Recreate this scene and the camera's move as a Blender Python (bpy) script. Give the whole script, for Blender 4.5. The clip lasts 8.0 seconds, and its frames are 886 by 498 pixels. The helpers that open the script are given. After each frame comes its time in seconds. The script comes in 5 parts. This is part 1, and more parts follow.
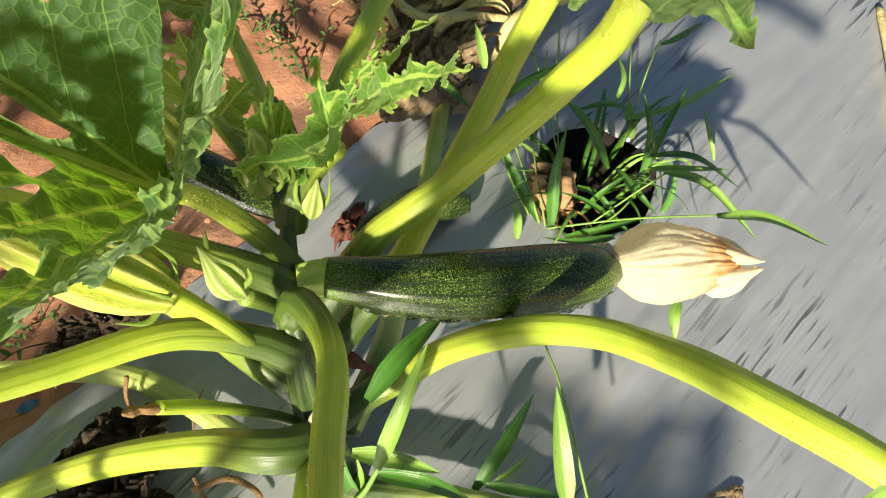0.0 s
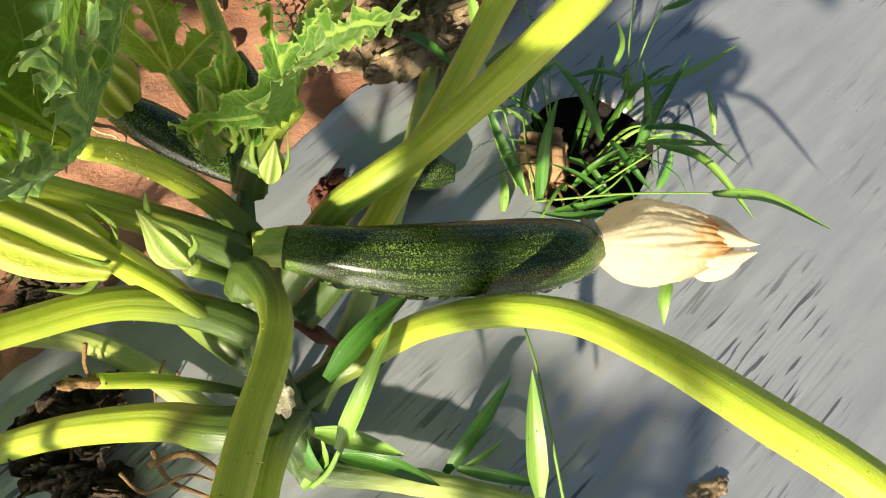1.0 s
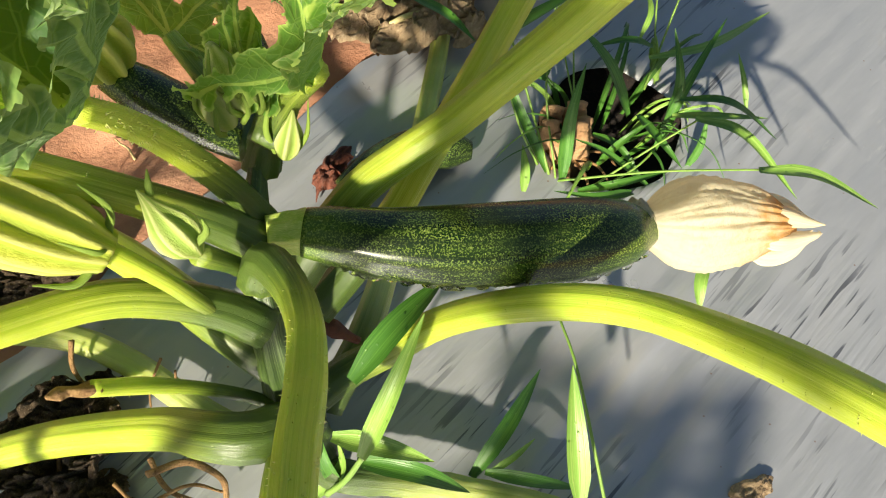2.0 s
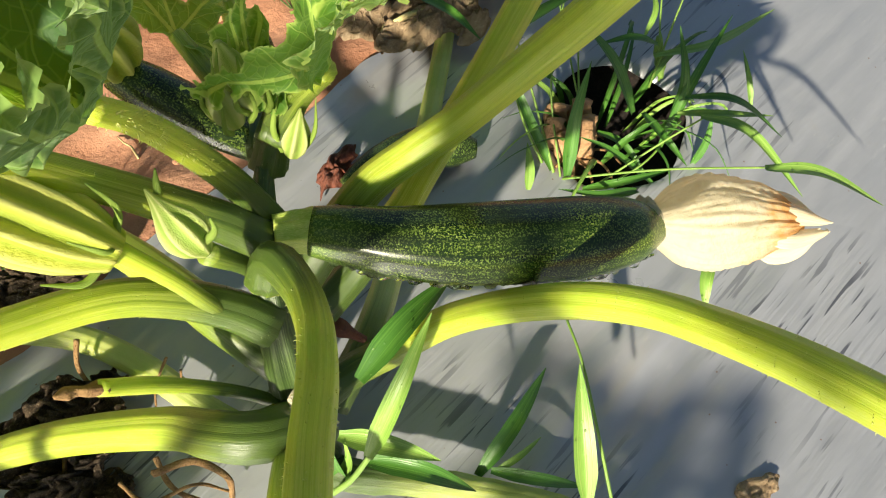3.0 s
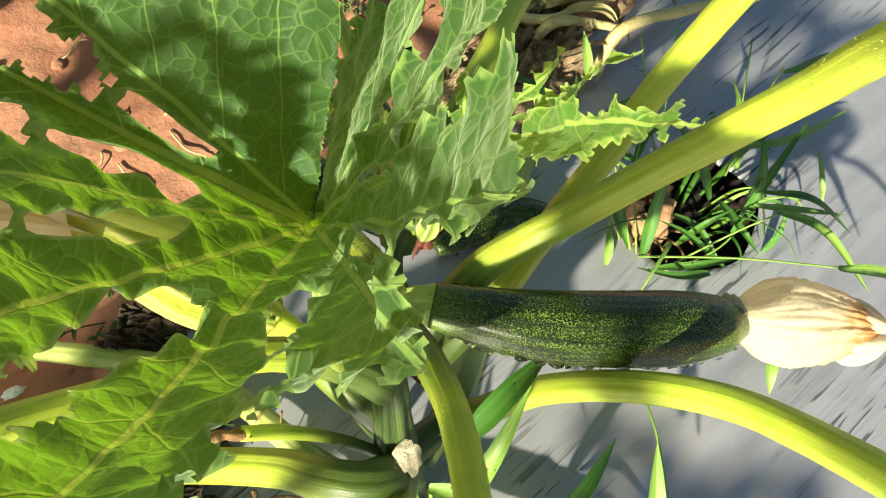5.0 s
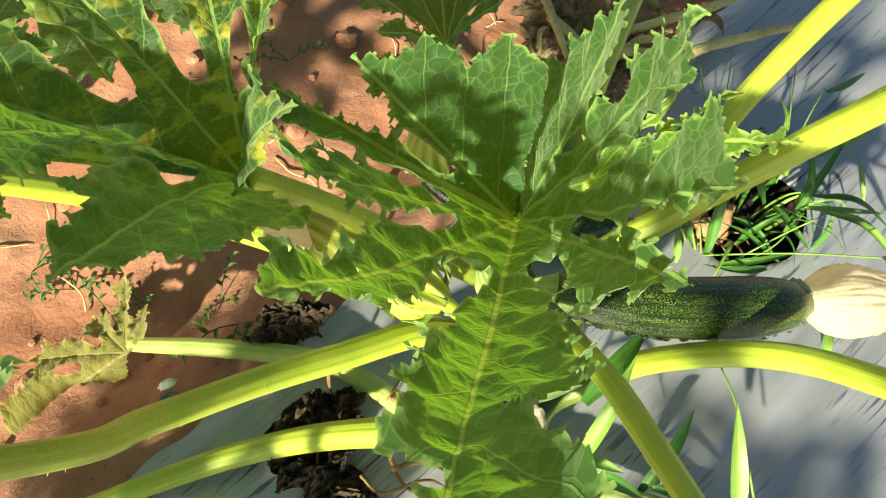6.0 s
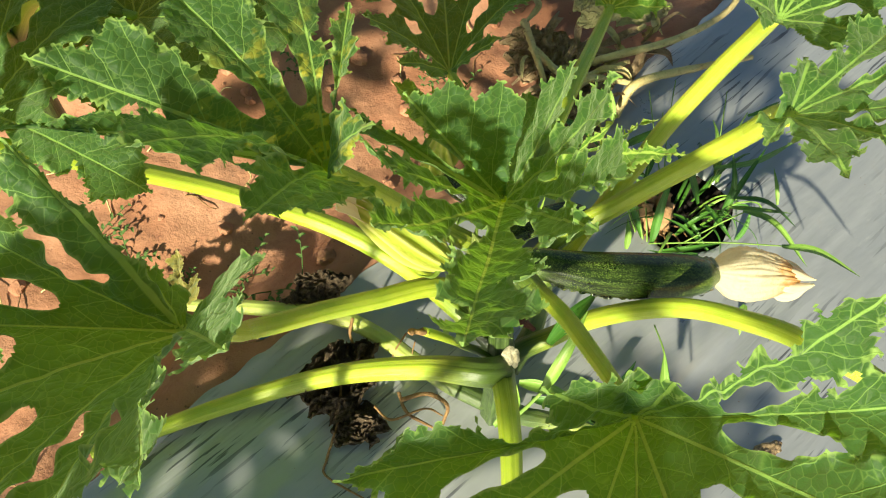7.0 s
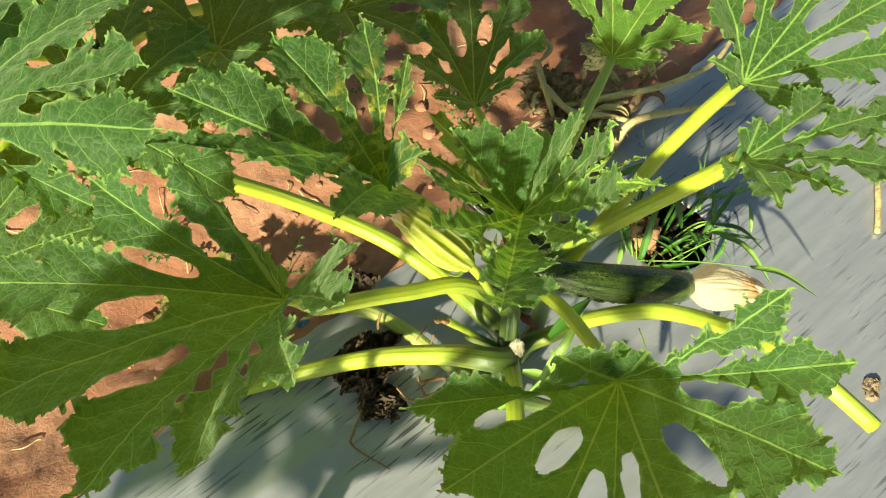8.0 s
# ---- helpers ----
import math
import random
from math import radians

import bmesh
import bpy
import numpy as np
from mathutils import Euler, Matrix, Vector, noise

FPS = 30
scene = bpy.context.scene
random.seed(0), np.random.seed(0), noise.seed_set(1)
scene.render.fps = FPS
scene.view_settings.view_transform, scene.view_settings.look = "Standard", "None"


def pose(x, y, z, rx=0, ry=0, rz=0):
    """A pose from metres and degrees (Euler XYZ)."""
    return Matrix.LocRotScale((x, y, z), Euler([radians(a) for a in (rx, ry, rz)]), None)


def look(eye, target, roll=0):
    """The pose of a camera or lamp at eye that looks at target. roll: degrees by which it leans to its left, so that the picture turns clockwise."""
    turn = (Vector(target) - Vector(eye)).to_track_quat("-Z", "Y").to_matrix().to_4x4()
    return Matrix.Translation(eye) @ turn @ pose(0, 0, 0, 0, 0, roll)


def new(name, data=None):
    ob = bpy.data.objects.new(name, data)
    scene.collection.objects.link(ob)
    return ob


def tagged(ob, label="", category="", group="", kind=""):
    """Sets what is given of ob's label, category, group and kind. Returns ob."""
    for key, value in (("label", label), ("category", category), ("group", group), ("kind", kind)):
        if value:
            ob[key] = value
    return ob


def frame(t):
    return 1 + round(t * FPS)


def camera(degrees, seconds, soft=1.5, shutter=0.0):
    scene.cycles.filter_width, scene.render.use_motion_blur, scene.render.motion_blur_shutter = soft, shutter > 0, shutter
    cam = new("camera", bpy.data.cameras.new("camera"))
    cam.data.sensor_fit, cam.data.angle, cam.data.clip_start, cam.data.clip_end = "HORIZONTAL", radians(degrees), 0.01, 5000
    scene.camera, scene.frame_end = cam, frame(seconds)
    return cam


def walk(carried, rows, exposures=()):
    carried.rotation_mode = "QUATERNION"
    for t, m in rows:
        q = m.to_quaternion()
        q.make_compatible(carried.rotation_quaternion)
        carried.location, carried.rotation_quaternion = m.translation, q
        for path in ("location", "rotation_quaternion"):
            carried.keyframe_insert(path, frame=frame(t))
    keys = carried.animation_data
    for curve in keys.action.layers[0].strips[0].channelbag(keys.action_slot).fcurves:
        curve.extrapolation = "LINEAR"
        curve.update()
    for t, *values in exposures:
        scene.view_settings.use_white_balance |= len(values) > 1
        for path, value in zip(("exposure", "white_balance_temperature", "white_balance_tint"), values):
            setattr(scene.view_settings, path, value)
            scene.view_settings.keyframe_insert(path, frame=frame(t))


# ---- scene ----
cam = camera(59.7, 8.0, soft=1.1)
PATH = [
    (0, (0.041, 0.039, 0.596), (0.027, 0.888, -1.215), 1.3),
    (0.5, (0.058, 0.049, 0.586), (0.046, 0.847, -1.248), 4.4),
    (1, (0.061, 0.054, 0.569), (0.034, 0.831, -1.274), 2.1),
    (1.5, (0.041, 0.068, 0.54), (0.049, 0.839, -1.306), 4.1),
    (1.7, (0.035, 0.07, 0.527), (0.064, 0.816, -1.328), 5.6),
    (3, (0.029, 0.071, 0.525), (0.059, 0.807, -1.335), 5.5),
    (3.5, (0.018, 0.071, 0.533), (0.042, 0.827, -1.319), 5.5),
    (4, (0.01, 0.078, 0.541), (0.017, 0.88, -1.292), 5.5),
    (4.2, (0.006, 0.077, 0.547), (0.013, 0.883, -1.283), 6.3),
    (5.3, (-0.032, 0.07, 0.59), (-0.109, 0.876, -1.238), 3.2),
    (5.5, (-0.049, 0.059, 0.608), (-0.132, 0.88, -1.214), 3.0),
    (6, (-0.073, 0.015, 0.652), (-0.188, 0.857, -1.158), -0.6),
    (6.5, (-0.078, -0.038, 0.72), (-0.189, 0.821, -1.083), -0.1),
    (7, (-0.081, -0.08, 0.797), (-0.144, 0.779, -1.008), 4.0),
    (7.5, (-0.093, -0.117, 0.859), (-0.166, 0.752, -0.941), 5.0),
    (8, (-0.103, -0.153, 0.909), (-0.159, 0.749, -0.875), 7.2),
]
walk(cam, [(t, look(eye, target, roll)) for t, eye, target, roll in PATH], exposures=[(0, 1.02, 6700, 5), (4, 1.02, 6700, 6), (5.5, 1.28, 6750, 0), (6.5, 1.12, 6900, -4), (8, 1.02, 7100, -5)])

# ---- world and light ----
SUN = Vector((-0.265, -0.815, 0.52)).normalized()
world = bpy.data.worlds.new("sky")
scene.world = world
world.use_nodes = True
wt = world.node_tree
sky = wt.nodes.new("ShaderNodeTexSky")
sky.sky_type = "NISHITA"
sky.sun_disc = False
sky.sun_elevation = math.asin(SUN.z)
sky.sun_rotation = math.atan2(SUN.x, SUN.y)
wt.links.new(sky.outputs[0], wt.nodes["Background"].inputs[0])
wt.nodes["Background"].inputs[1].default_value = 0.046
sun_data = bpy.data.lights.new("sun", "SUN")
sun_data.energy, sun_data.angle, sun_data.color = 5.0, radians(1.7), (1.0, 0.9, 0.72)
sun_lamp = new("sun", sun_data)
sun_lamp.matrix_world = look(SUN * 5, (0, 0, 0))


# ---- materials ----
class Nodes:
    """A short way to write a node material."""

    def __init__(self, name):
        self.mat = bpy.data.materials.new(name)
        self.mat.use_nodes = True
        self.t = self.mat.node_tree
        self.bsdf = self.t.nodes["Principled BSDF"]
        self.out = self.t.nodes["Material Output"]

    def add(self, kind, ins=None, **props):
        n = self.t.nodes.new(kind)
        if "operation" in props:
            n.operation = props["operation"]
        if "data_type" in props:
            n.data_type = props["data_type"]
        if "blend_type" in props:
            n.blend_type = props["blend_type"]
        if "attribute_name" in props:
            n.attribute_name = props["attribute_name"]
        if "feature" in props:
            n.feature = props["feature"]
        if "rotation_type" in props:
            n.rotation_type = props["rotation_type"]
        for k, v in (ins or {}).items():
            if isinstance(v, bpy.types.NodeSocket):
                self.t.links.new(v, n.inputs[k])
            else:
                n.inputs[k].default_value = v
        return n

    def put(self, key, v):
        if isinstance(v, bpy.types.NodeSocket):
            self.t.links.new(v, self.bsdf.inputs[key])
        else:
            self.bsdf.inputs[key].default_value = v

    def m(self, op, a, b=0.0, c=0.0):
        return self.add("ShaderNodeMath", {0: a, 1: b, 2: c}, operation=op).outputs[0]

    def noise(self, vec, scale, detail=3.0, rough=0.55):
        return self.add("ShaderNodeTexNoise", {"Vector": vec, "Scale": scale, "Detail": detail, "Roughness": rough}).outputs["Fac"]

    def ramp(self, fac, *stops):
        n = self.add("ShaderNodeValToRGB", {"Fac": fac})
        e = n.color_ramp.elements
        while len(e) < len(stops):
            e.new(0.5)
        for el, (p, c) in zip(e, stops):
            el.position, el.color = p, (*c, 1) if not isinstance(c, float) else (c, c, c, 1)
        return n.outputs[0]

    def mix(self, fac, a, b, mode="MIX"):
        n = self.add("ShaderNodeMix", data_type="RGBA", blend_type=mode)
        for i, v in ((0, fac), (6, a), (7, b)):
            if isinstance(v, bpy.types.NodeSocket):
                self.t.links.new(v, n.inputs[i])
            else:
                n.inputs[i].default_value = v if i == 0 else (*v, 1)
        return n.outputs[2]

    def bump(self, height, strength, dist, normal=None):
        ins = {"Height": height, "Strength": strength, "Distance": dist}
        if normal:
            ins["Normal"] = normal
        return self.add("ShaderNodeBump", ins).outputs[0]

    def obj(self):
        return self.add("ShaderNodeTexCoord").outputs["Object"]

    def uv(self):
        return self.add("ShaderNodeTexCoord").outputs["UV"]

    def scaled(self, vec, s, rot=(0, 0, 0)):
        return self.add("ShaderNodeMapping", {"Vector": vec, "Scale": s, "Rotation": rot}).outputs[0]


def leaf_material(name, base, light, vein, trans, thin, gloss=0.48, yellow=0.0):
    """A leaf blade; lat and alo are metres from and along the nearest midrib, UV the flat leaf in metres."""
    n = Nodes(name)
    uv = n.uv()
    a = n.m("ABSOLUTE", n.add("ShaderNodeAttribute", attribute_name="lat").outputs["Fac"])
    b = n.add("ShaderNodeAttribute", attribute_name="alo").outputs["Fac"]
    rim = n.add("ShaderNodeAttribute", attribute_name="rim").outputs["Fac"]
    wob = n.m("MULTIPLY", n.m("SUBTRACT", n.noise(uv, 60, 2), 0.5), 0.006)
    width = n.m("SUBTRACT", 0.00075, n.m("MULTIPLY", b, 0.0022))
    mid = n.m("SUBTRACT", 1.0, n.m("MULTIPLY_ADD", n.m("SUBTRACT", a, width), 2200.0, 0.0))
    mid = n.add("ShaderNodeClamp", {0: mid}).outputs[0]
    ph = n.m("FRACT", n.m("DIVIDE", n.m("ADD", n.m("SUBTRACT", b, n.m("MULTIPLY", a, 1.05)), wob), 0.024))
    dist = n.m("MULTIPLY", n.m("ABSOLUTE", n.m("SUBTRACT", ph, 0.5)), 0.024)
    sec = n.add("ShaderNodeClamp", {0: n.m("SUBTRACT", 1.0, n.m("MULTIPLY", n.m("SUBTRACT", dist, 0.00022), 2600.0))}).outputs[0]
    cell = n.add("ShaderNodeTexVoronoi", {"Vector": uv, "Scale": 190.0}, feature="DISTANCE_TO_EDGE").outputs["Distance"]
    net = n.add("ShaderNodeClamp", {0: n.m("SUBTRACT", 1.0, n.m("MULTIPLY", cell, 17.0))}).outputs[0]
    fine = n.add("ShaderNodeTexVoronoi", {"Vector": uv, "Scale": 520.0}, feature="DISTANCE_TO_EDGE").outputs["Distance"]
    blotch = n.noise(n.obj(), 22, 4)
    col = n.mix(n.ramp(blotch, (0.35, 0.0), (0.7, 1.0)), base, light)
    if yellow:
        spots = n.ramp(n.noise(n.scaled(uv, (1.8, 0.8, 1)), 55, 4, 0.6), (0.52, 0.0), (0.60, 1.0))
        near = n.ramp(b, (0.02, 1.0), (0.11, 0.0))
        col = n.mix(n.m("MULTIPLY", n.m("MULTIPLY", spots, near), yellow), col, (0.55, 0.46, 0.04))
    lines = n.m("MAXIMUM", mid, n.m("MULTIPLY", sec, 0.55))
    col = n.mix(n.m("MULTIPLY", net, 0.3), col, vein)
    # rim painted paler, as curled-up edges catch the sun
    col = n.mix(n.ramp(rim, (0.66, 0.0), (0.98, 0.75)), col, (vein[0] * 1.25, vein[1] * 1.1, vein[2] * 1.2))
    col = n.mix(n.m("MULTIPLY", lines, 0.95), col, vein)
    n.put("Base Color", col)
    n.put("Roughness", n.m("MULTIPLY_ADD", n.noise(n.obj(), 90, 2), 0.16, gloss + 0.02))
    n.put("Specular IOR Level", 0.25)
    n.put("Sheen Weight", 0.30)
    n.put("Sheen Roughness", 0.6)
    n.put("Sheen Tint", (0.78, 1.0, 0.58, 1))
    puff = n.ramp(cell, (0.0, 0.0), (0.30, 1.0))
    h = n.m("ADD", n.m("MULTIPLY", puff, 0.7), n.m("MULTIPLY", fine, 0.35))
    h = n.m("SUBTRACT", h, n.m("MULTIPLY", lines, 0.9))
    nb = n.bump(h, 0.5, 0.0011)
    n.put("Normal", nb)
    tcol = n.mix(n.m("MAXIMUM", n.m("MULTIPLY", lines, 1.0), n.m("MULTIPLY", net, 0.3)), trans, (min(1, trans[0] * 1.9), min(1, trans[1] * 1.3), trans[2] * 3))
    # bright yellow rim: sun glow of the edges put into the translucent colour
    tcol = n.mix(n.ramp(rim, (0.6, 0.0), (0.98, 0.8)), tcol, (0.75, 0.85, 0.20))
    tcol = n.mix(n.ramp(blotch, (0.3, 0.0), (0.75, 0.35)), tcol, (trans[0] * 0.6, trans[1] * 0.75, trans[2] * 0.5))
    tl = n.add("ShaderNodeBsdfTranslucent", {"Color": tcol, "Normal": nb})
    mx = n.add("ShaderNodeMixShader", {0: thin, 1: n.bsdf.outputs[0], 2: tl.outputs[0]})
    n.t.links.new(mx.outputs[0], n.out.inputs[0])
    return n.mat


def stalk_material(name, pale, deep, streak, gloss=0.38, sss=0.55, base_dark=0.9):
    """Juicy stalk with fine lines along it; its UV is turns round and metres along."""
    n = Nodes(name)
    uv = n.uv()
    lines = n.noise(n.scaled(uv, (26, 3.0, 1)), 1.0, 5, 0.65)
    patch = n.noise(n.obj(), 30, 3)
    hair = n.noise(n.scaled(uv, (70, 8.0, 1)), 1.0, 2, 0.6)
    col = n.mix(n.ramp(patch, (0.32, 0.0), (0.68, 1.0)), pale, deep)
    col = n.mix(n.ramp(lines, (0.45, 0.0), (0.75, 0.55)), col, streak)
    col = n.mix(n.ramp(lines, (0.27, 0.45), (0.46, 0.0)), col, (deep[0] * 0.6, deep[1] * 0.72, deep[2] * 0.7))
    col = n.mix(n.ramp(hair, (0.52, 0.0), (0.66, 0.5)), col, streak)
    col = n.mix(n.ramp(hair, (0.30, 0.35), (0.44, 0.0)), col, (deep[0] * 0.7, deep[1] * 0.8, deep[2] * 0.7))
    # dark foot: the base's own green streaks plus painted shade near the stem
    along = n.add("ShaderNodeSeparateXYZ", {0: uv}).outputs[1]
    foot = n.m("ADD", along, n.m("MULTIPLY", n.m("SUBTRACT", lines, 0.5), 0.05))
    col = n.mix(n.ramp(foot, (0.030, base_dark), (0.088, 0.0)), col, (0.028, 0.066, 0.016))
    specks = n.add("ShaderNodeTexVoronoi", {"Vector": n.scaled(uv, (10, 190, 1)), "Scale": 1.0}).outputs["Distance"]
    col = n.mix(n.ramp(specks, (0.05, 0.3), (0.10, 0.0)), col, (0.62, 0.66, 0.3))
    n.put("Base Color", col)
    n.put("Roughness", gloss)
    n.put("Subsurface Weight", sss)
    n.put("Subsurface Radius", (0.012, 0.014, 0.004))
    n.put("Subsurface Scale", 1.0)
    hb = n.m("ADD", n.m("ADD", lines, n.m("MULTIPLY", hair, 0.5)), n.m("MULTIPLY", n.ramp(specks, (0.05, 1.0), (0.16, 0.0)), 0.6))
    n.put("Normal", n.bump(hb, 0.4, 0.0010))
    return n.mat


def fruit_material(name="fruit_skin", pale=1.0):
    n = Nodes(name)
    uv, ob = n.uv(), n.obj()
    lane = n.noise(n.scaled(uv, (16, 2.5, 1)), 1.0, 3, 0.55)
    x = n.add("ShaderNodeSeparateXYZ", {0: uv}).outputs[1]
    ends = n.m("MAXIMUM", n.ramp(x, (0.02, 0.9), (0.16, 0.0)), n.ramp(x, (0.80, 0.0), (0.98, 0.8)))
    ends = n.m("MULTIPLY", ends, pale)
    col = n.mix(n.ramp(lane, (0.38, 0.0), (0.68, 1.0)), (0.004, 0.012, 0.0025), (0.015, 0.036, 0.006))
    col = n.mix(ends, col, (0.060, 0.115, 0.018))
    fleck = n.noise(ob, 1150, 2, 0.5)
    d2 = n.add("ShaderNodeTexVoronoi", {"Vector": ob, "Scale": 430.0, "Randomness": 1.0}).outputs["Distance"]
    dens = n.m("ADD", n.noise(n.scaled(uv, (26, 5, 1)), 1.0, 3), n.m("MULTIPLY", ends, 0.25))
    f = n.m("MULTIPLY", n.ramp(fleck, (0.52, 0.0), (0.58, 1.0)), n.ramp(dens, (0.36, 0.2), (0.60, 1.0)))
    col = n.mix(n.m("MULTIPLY", f, 0.6), col, (0.21, 0.29, 0.055))
    dots = n.m("MULTIPLY", n.ramp(d2, (0.10, 1.0), (0.20, 0.0)), n.ramp(dens, (0.38, 0.05), (0.60, 0.8)))
    col = n.mix(dots, col, (0.32, 0.39, 0.13))
    n.put("Base Color", col)
    n.put("Roughness", n.ramp(n.noise(ob, 45, 3), (0.3, 0.24), (0.7, 0.36)))
    n.put("Specular IOR Level", 0.28)
    n.put("Coat Weight", 0.35)
    n.put("Coat Roughness", 0.22)
    hb = n.m("ADD", n.m("MULTIPLY", lane, 0.8), n.m("MULTIPLY", fleck, 0.25))
    n.put("Normal", n.bump(hb, 0.3, 0.0010))
    return n.mat


def petal_material(name, base, rib, stain, amount, thin=0.35, sharp=9.0, crest=None):
    n = Nodes(name)
    uv, ob = n.uv(), n.obj()
    lines = n.noise(n.scaled(uv, (sharp, 6, 1)), 4.0, 4, 0.6)
    col = n.mix(n.ramp(lines, (0.5, 0.0), (0.72, 0.7)), base, rib)
    if crest:
        up = n.add("ShaderNodeAttribute", attribute_name="rib").outputs["Fac"]
        col = n.mix(n.ramp(up, (0.45, 0.0), (0.9, 0.7)), col, crest)
        col = n.mix(n.ramp(up, (0.0, 0.7), (0.35, 0.0)), col, (base[0] * 0.55, base[1] * 0.72, base[2] * 0.4))
    x = n.add("ShaderNodeSeparateXYZ", {0: uv})
    tipw = n.m("ADD", n.m("MULTIPLY", x.outputs[1], 1.0), n.m("MULTIPLY", n.m("SUBTRACT", n.noise(ob, 60, 4, 0.7), 0.5), 0.9))
    mask = n.m("MULTIPLY", n.ramp(tipw, (0.62, 0.0), (0.88, 1.0)), amount)
    edge = n.ramp(n.noise(n.scaled(uv, (6, 3, 1)), 5.0, 5, 0.75), (0.56, 0.0), (0.64, amount * 0.55))
    edge = n.m("MULTIPLY", edge, n.ramp(x.outputs[1], (0.35, 0.0), (0.7, 1.0)))
    col = n.mix(n.m("MAXIMUM", mask, edge), col, stain)
    n.put("Base Color", col)
    n.put("Roughness", 0.55)
    nb = n.bump(lines, 0.5, 0.002)
    n.put("Normal", nb)
    tl = n.add("ShaderNodeBsdfTranslucent", {"Color": col, "Normal": nb})
    mx = n.add("ShaderNodeMixShader", {0: thin, 1: n.bsdf.outputs[0], 2: tl.outputs[0]})
    n.t.links.new(mx.outputs[0], n.out.inputs[0])
    return n.mat


def soil_material():
    n = Nodes("red_soil")
    ob = n.obj()
    big, mid, fine = n.noise(ob, 7, 4), n.noise(ob, 42, 5, 0.65), n.noise(ob, 260, 4, 0.7)
    col = n.mix(n.ramp(big, (0.35, 0.0), (0.65, 1.0)), (0.34, 0.145, 0.082), (0.50, 0.26, 0.165))
    col = n.mix(n.ramp(mid, (0.3, 0.5), (0.5, 0.0)), col, (0.26, 0.10, 0.06))
    col = n.mix(n.ramp(fine, (0.58, 0.0), (0.75, 0.6)), col, (0.50, 0.26, 0.15))
    bits = n.add("ShaderNodeTexVoronoi", {"Vector": ob, "Scale": 75.0}).outputs["Distance"]
    col = n.mix(n.ramp(bits, (0.07, 0.6), (0.12, 0.0)), col, (0.07, 0.045, 0.035))
    n.put("Base Color", col)
    n.put("Roughness", 0.93)
    nb = n.bump(mid, 0.4, 0.010)
    n.put("Normal", n.bump(fine, 0.5, 0.002, nb))
    return n.mat


def mulch_material():
    n = Nodes("silver_mulch_film")
    ob = n.obj()
    turned = n.add("ShaderNodeVectorRotate", {"Vector": ob, "Angle": -0.86}, rotation_type="Z_AXIS").outputs[0]
    streak = n.noise(n.scaled(turned, (1.0, 5.0, 1.0)), 6, 4, 0.55)
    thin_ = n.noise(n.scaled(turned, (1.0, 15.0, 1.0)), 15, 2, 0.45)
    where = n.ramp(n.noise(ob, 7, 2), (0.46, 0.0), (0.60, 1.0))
    dirt = n.noise(ob, 14, 5, 0.7)
    smear = n.noise(n.scaled(turned, (1.0, 3.0, 1.0)), 40, 5, 0.7)
    col = n.mix(n.ramp(streak, (0.3, 0.0), (0.7, 1.0)), (0.40, 0.415, 0.46), (0.47, 0.48, 0.52))
    # dark dashes in clusters paint the shade of the film's wrinkles
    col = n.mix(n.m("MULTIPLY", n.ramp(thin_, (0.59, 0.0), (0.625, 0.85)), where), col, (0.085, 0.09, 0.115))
    col = n.mix(n.m("MULTIPLY", n.ramp(smear, (0.60, 0.0), (0.72, 0.5)), n.ramp(dirt, (0.45, 0.0), (0.6, 1.0))), col, (0.60, 0.60, 0.60))
    col = n.mix(n.ramp(dirt, (0.62, 0.0), (0.80, 0.35)), col, (0.40, 0.33, 0.28))
    grit = n.add("ShaderNodeTexVoronoi", {"Vector": ob, "Scale": 60.0}).outputs["Distance"]
    col = n.mix(n.ramp(grit, (0.03, 0.75), (0.05, 0.0)), col, (0.26, 0.14, 0.09))
    n.put("Base Color", col)
    n.put("Metallic", 0.5)
    n.put("Roughness", n.ramp(dirt, (0.3, 0.26), (0.75, 0.46)))
    nb = n.bump(streak, 0.25, 0.010)
    n.put("Normal", n.bump(n.m("MULTIPLY", thin_, where), 0.35, 0.004, nb))
    return n.mat


def dry_material(name, a, b, c, rough=0.85, scale=60.0, thin=0.0):
    n = Nodes(name)
    ob = n.obj()
    f = n.noise(ob, scale, 5, 0.7)
    col = n.mix(n.ramp(f, (0.3, 0.0), (0.55, 1.0)), a, b)
    col = n.mix(n.ramp(n.noise(ob, scale * 3.5, 3), (0.55, 0.0), (0.7, 0.7)), col, c)
    n.put("Base Color", col)
    n.put("Roughness", rough)
    nb = n.bump(n.noise(ob, scale * 6, 4, 0.7), 0.8, 0.0025, n.bump(f, 0.8, 0.005))
    n.put("Normal", nb)
    if thin:
        tl = n.add("ShaderNodeBsdfTranslucent", {"Color": col, "Normal": nb})
        mx = n.add("ShaderNodeMixShader", {0: thin, 1: n.bsdf.outputs[0], 2: tl.outputs[0]})
        n.t.links.new(mx.outputs[0], n.out.inputs[0])
    return n.mat


def water_material():
    n = Nodes("water_drop")
    n.put("Base Color", (1, 1, 1, 1))
    n.put("Roughness", 0.02)
    n.put("IOR", 1.33)
    n.put("Transmission Weight", 1.0)
    return n.mat


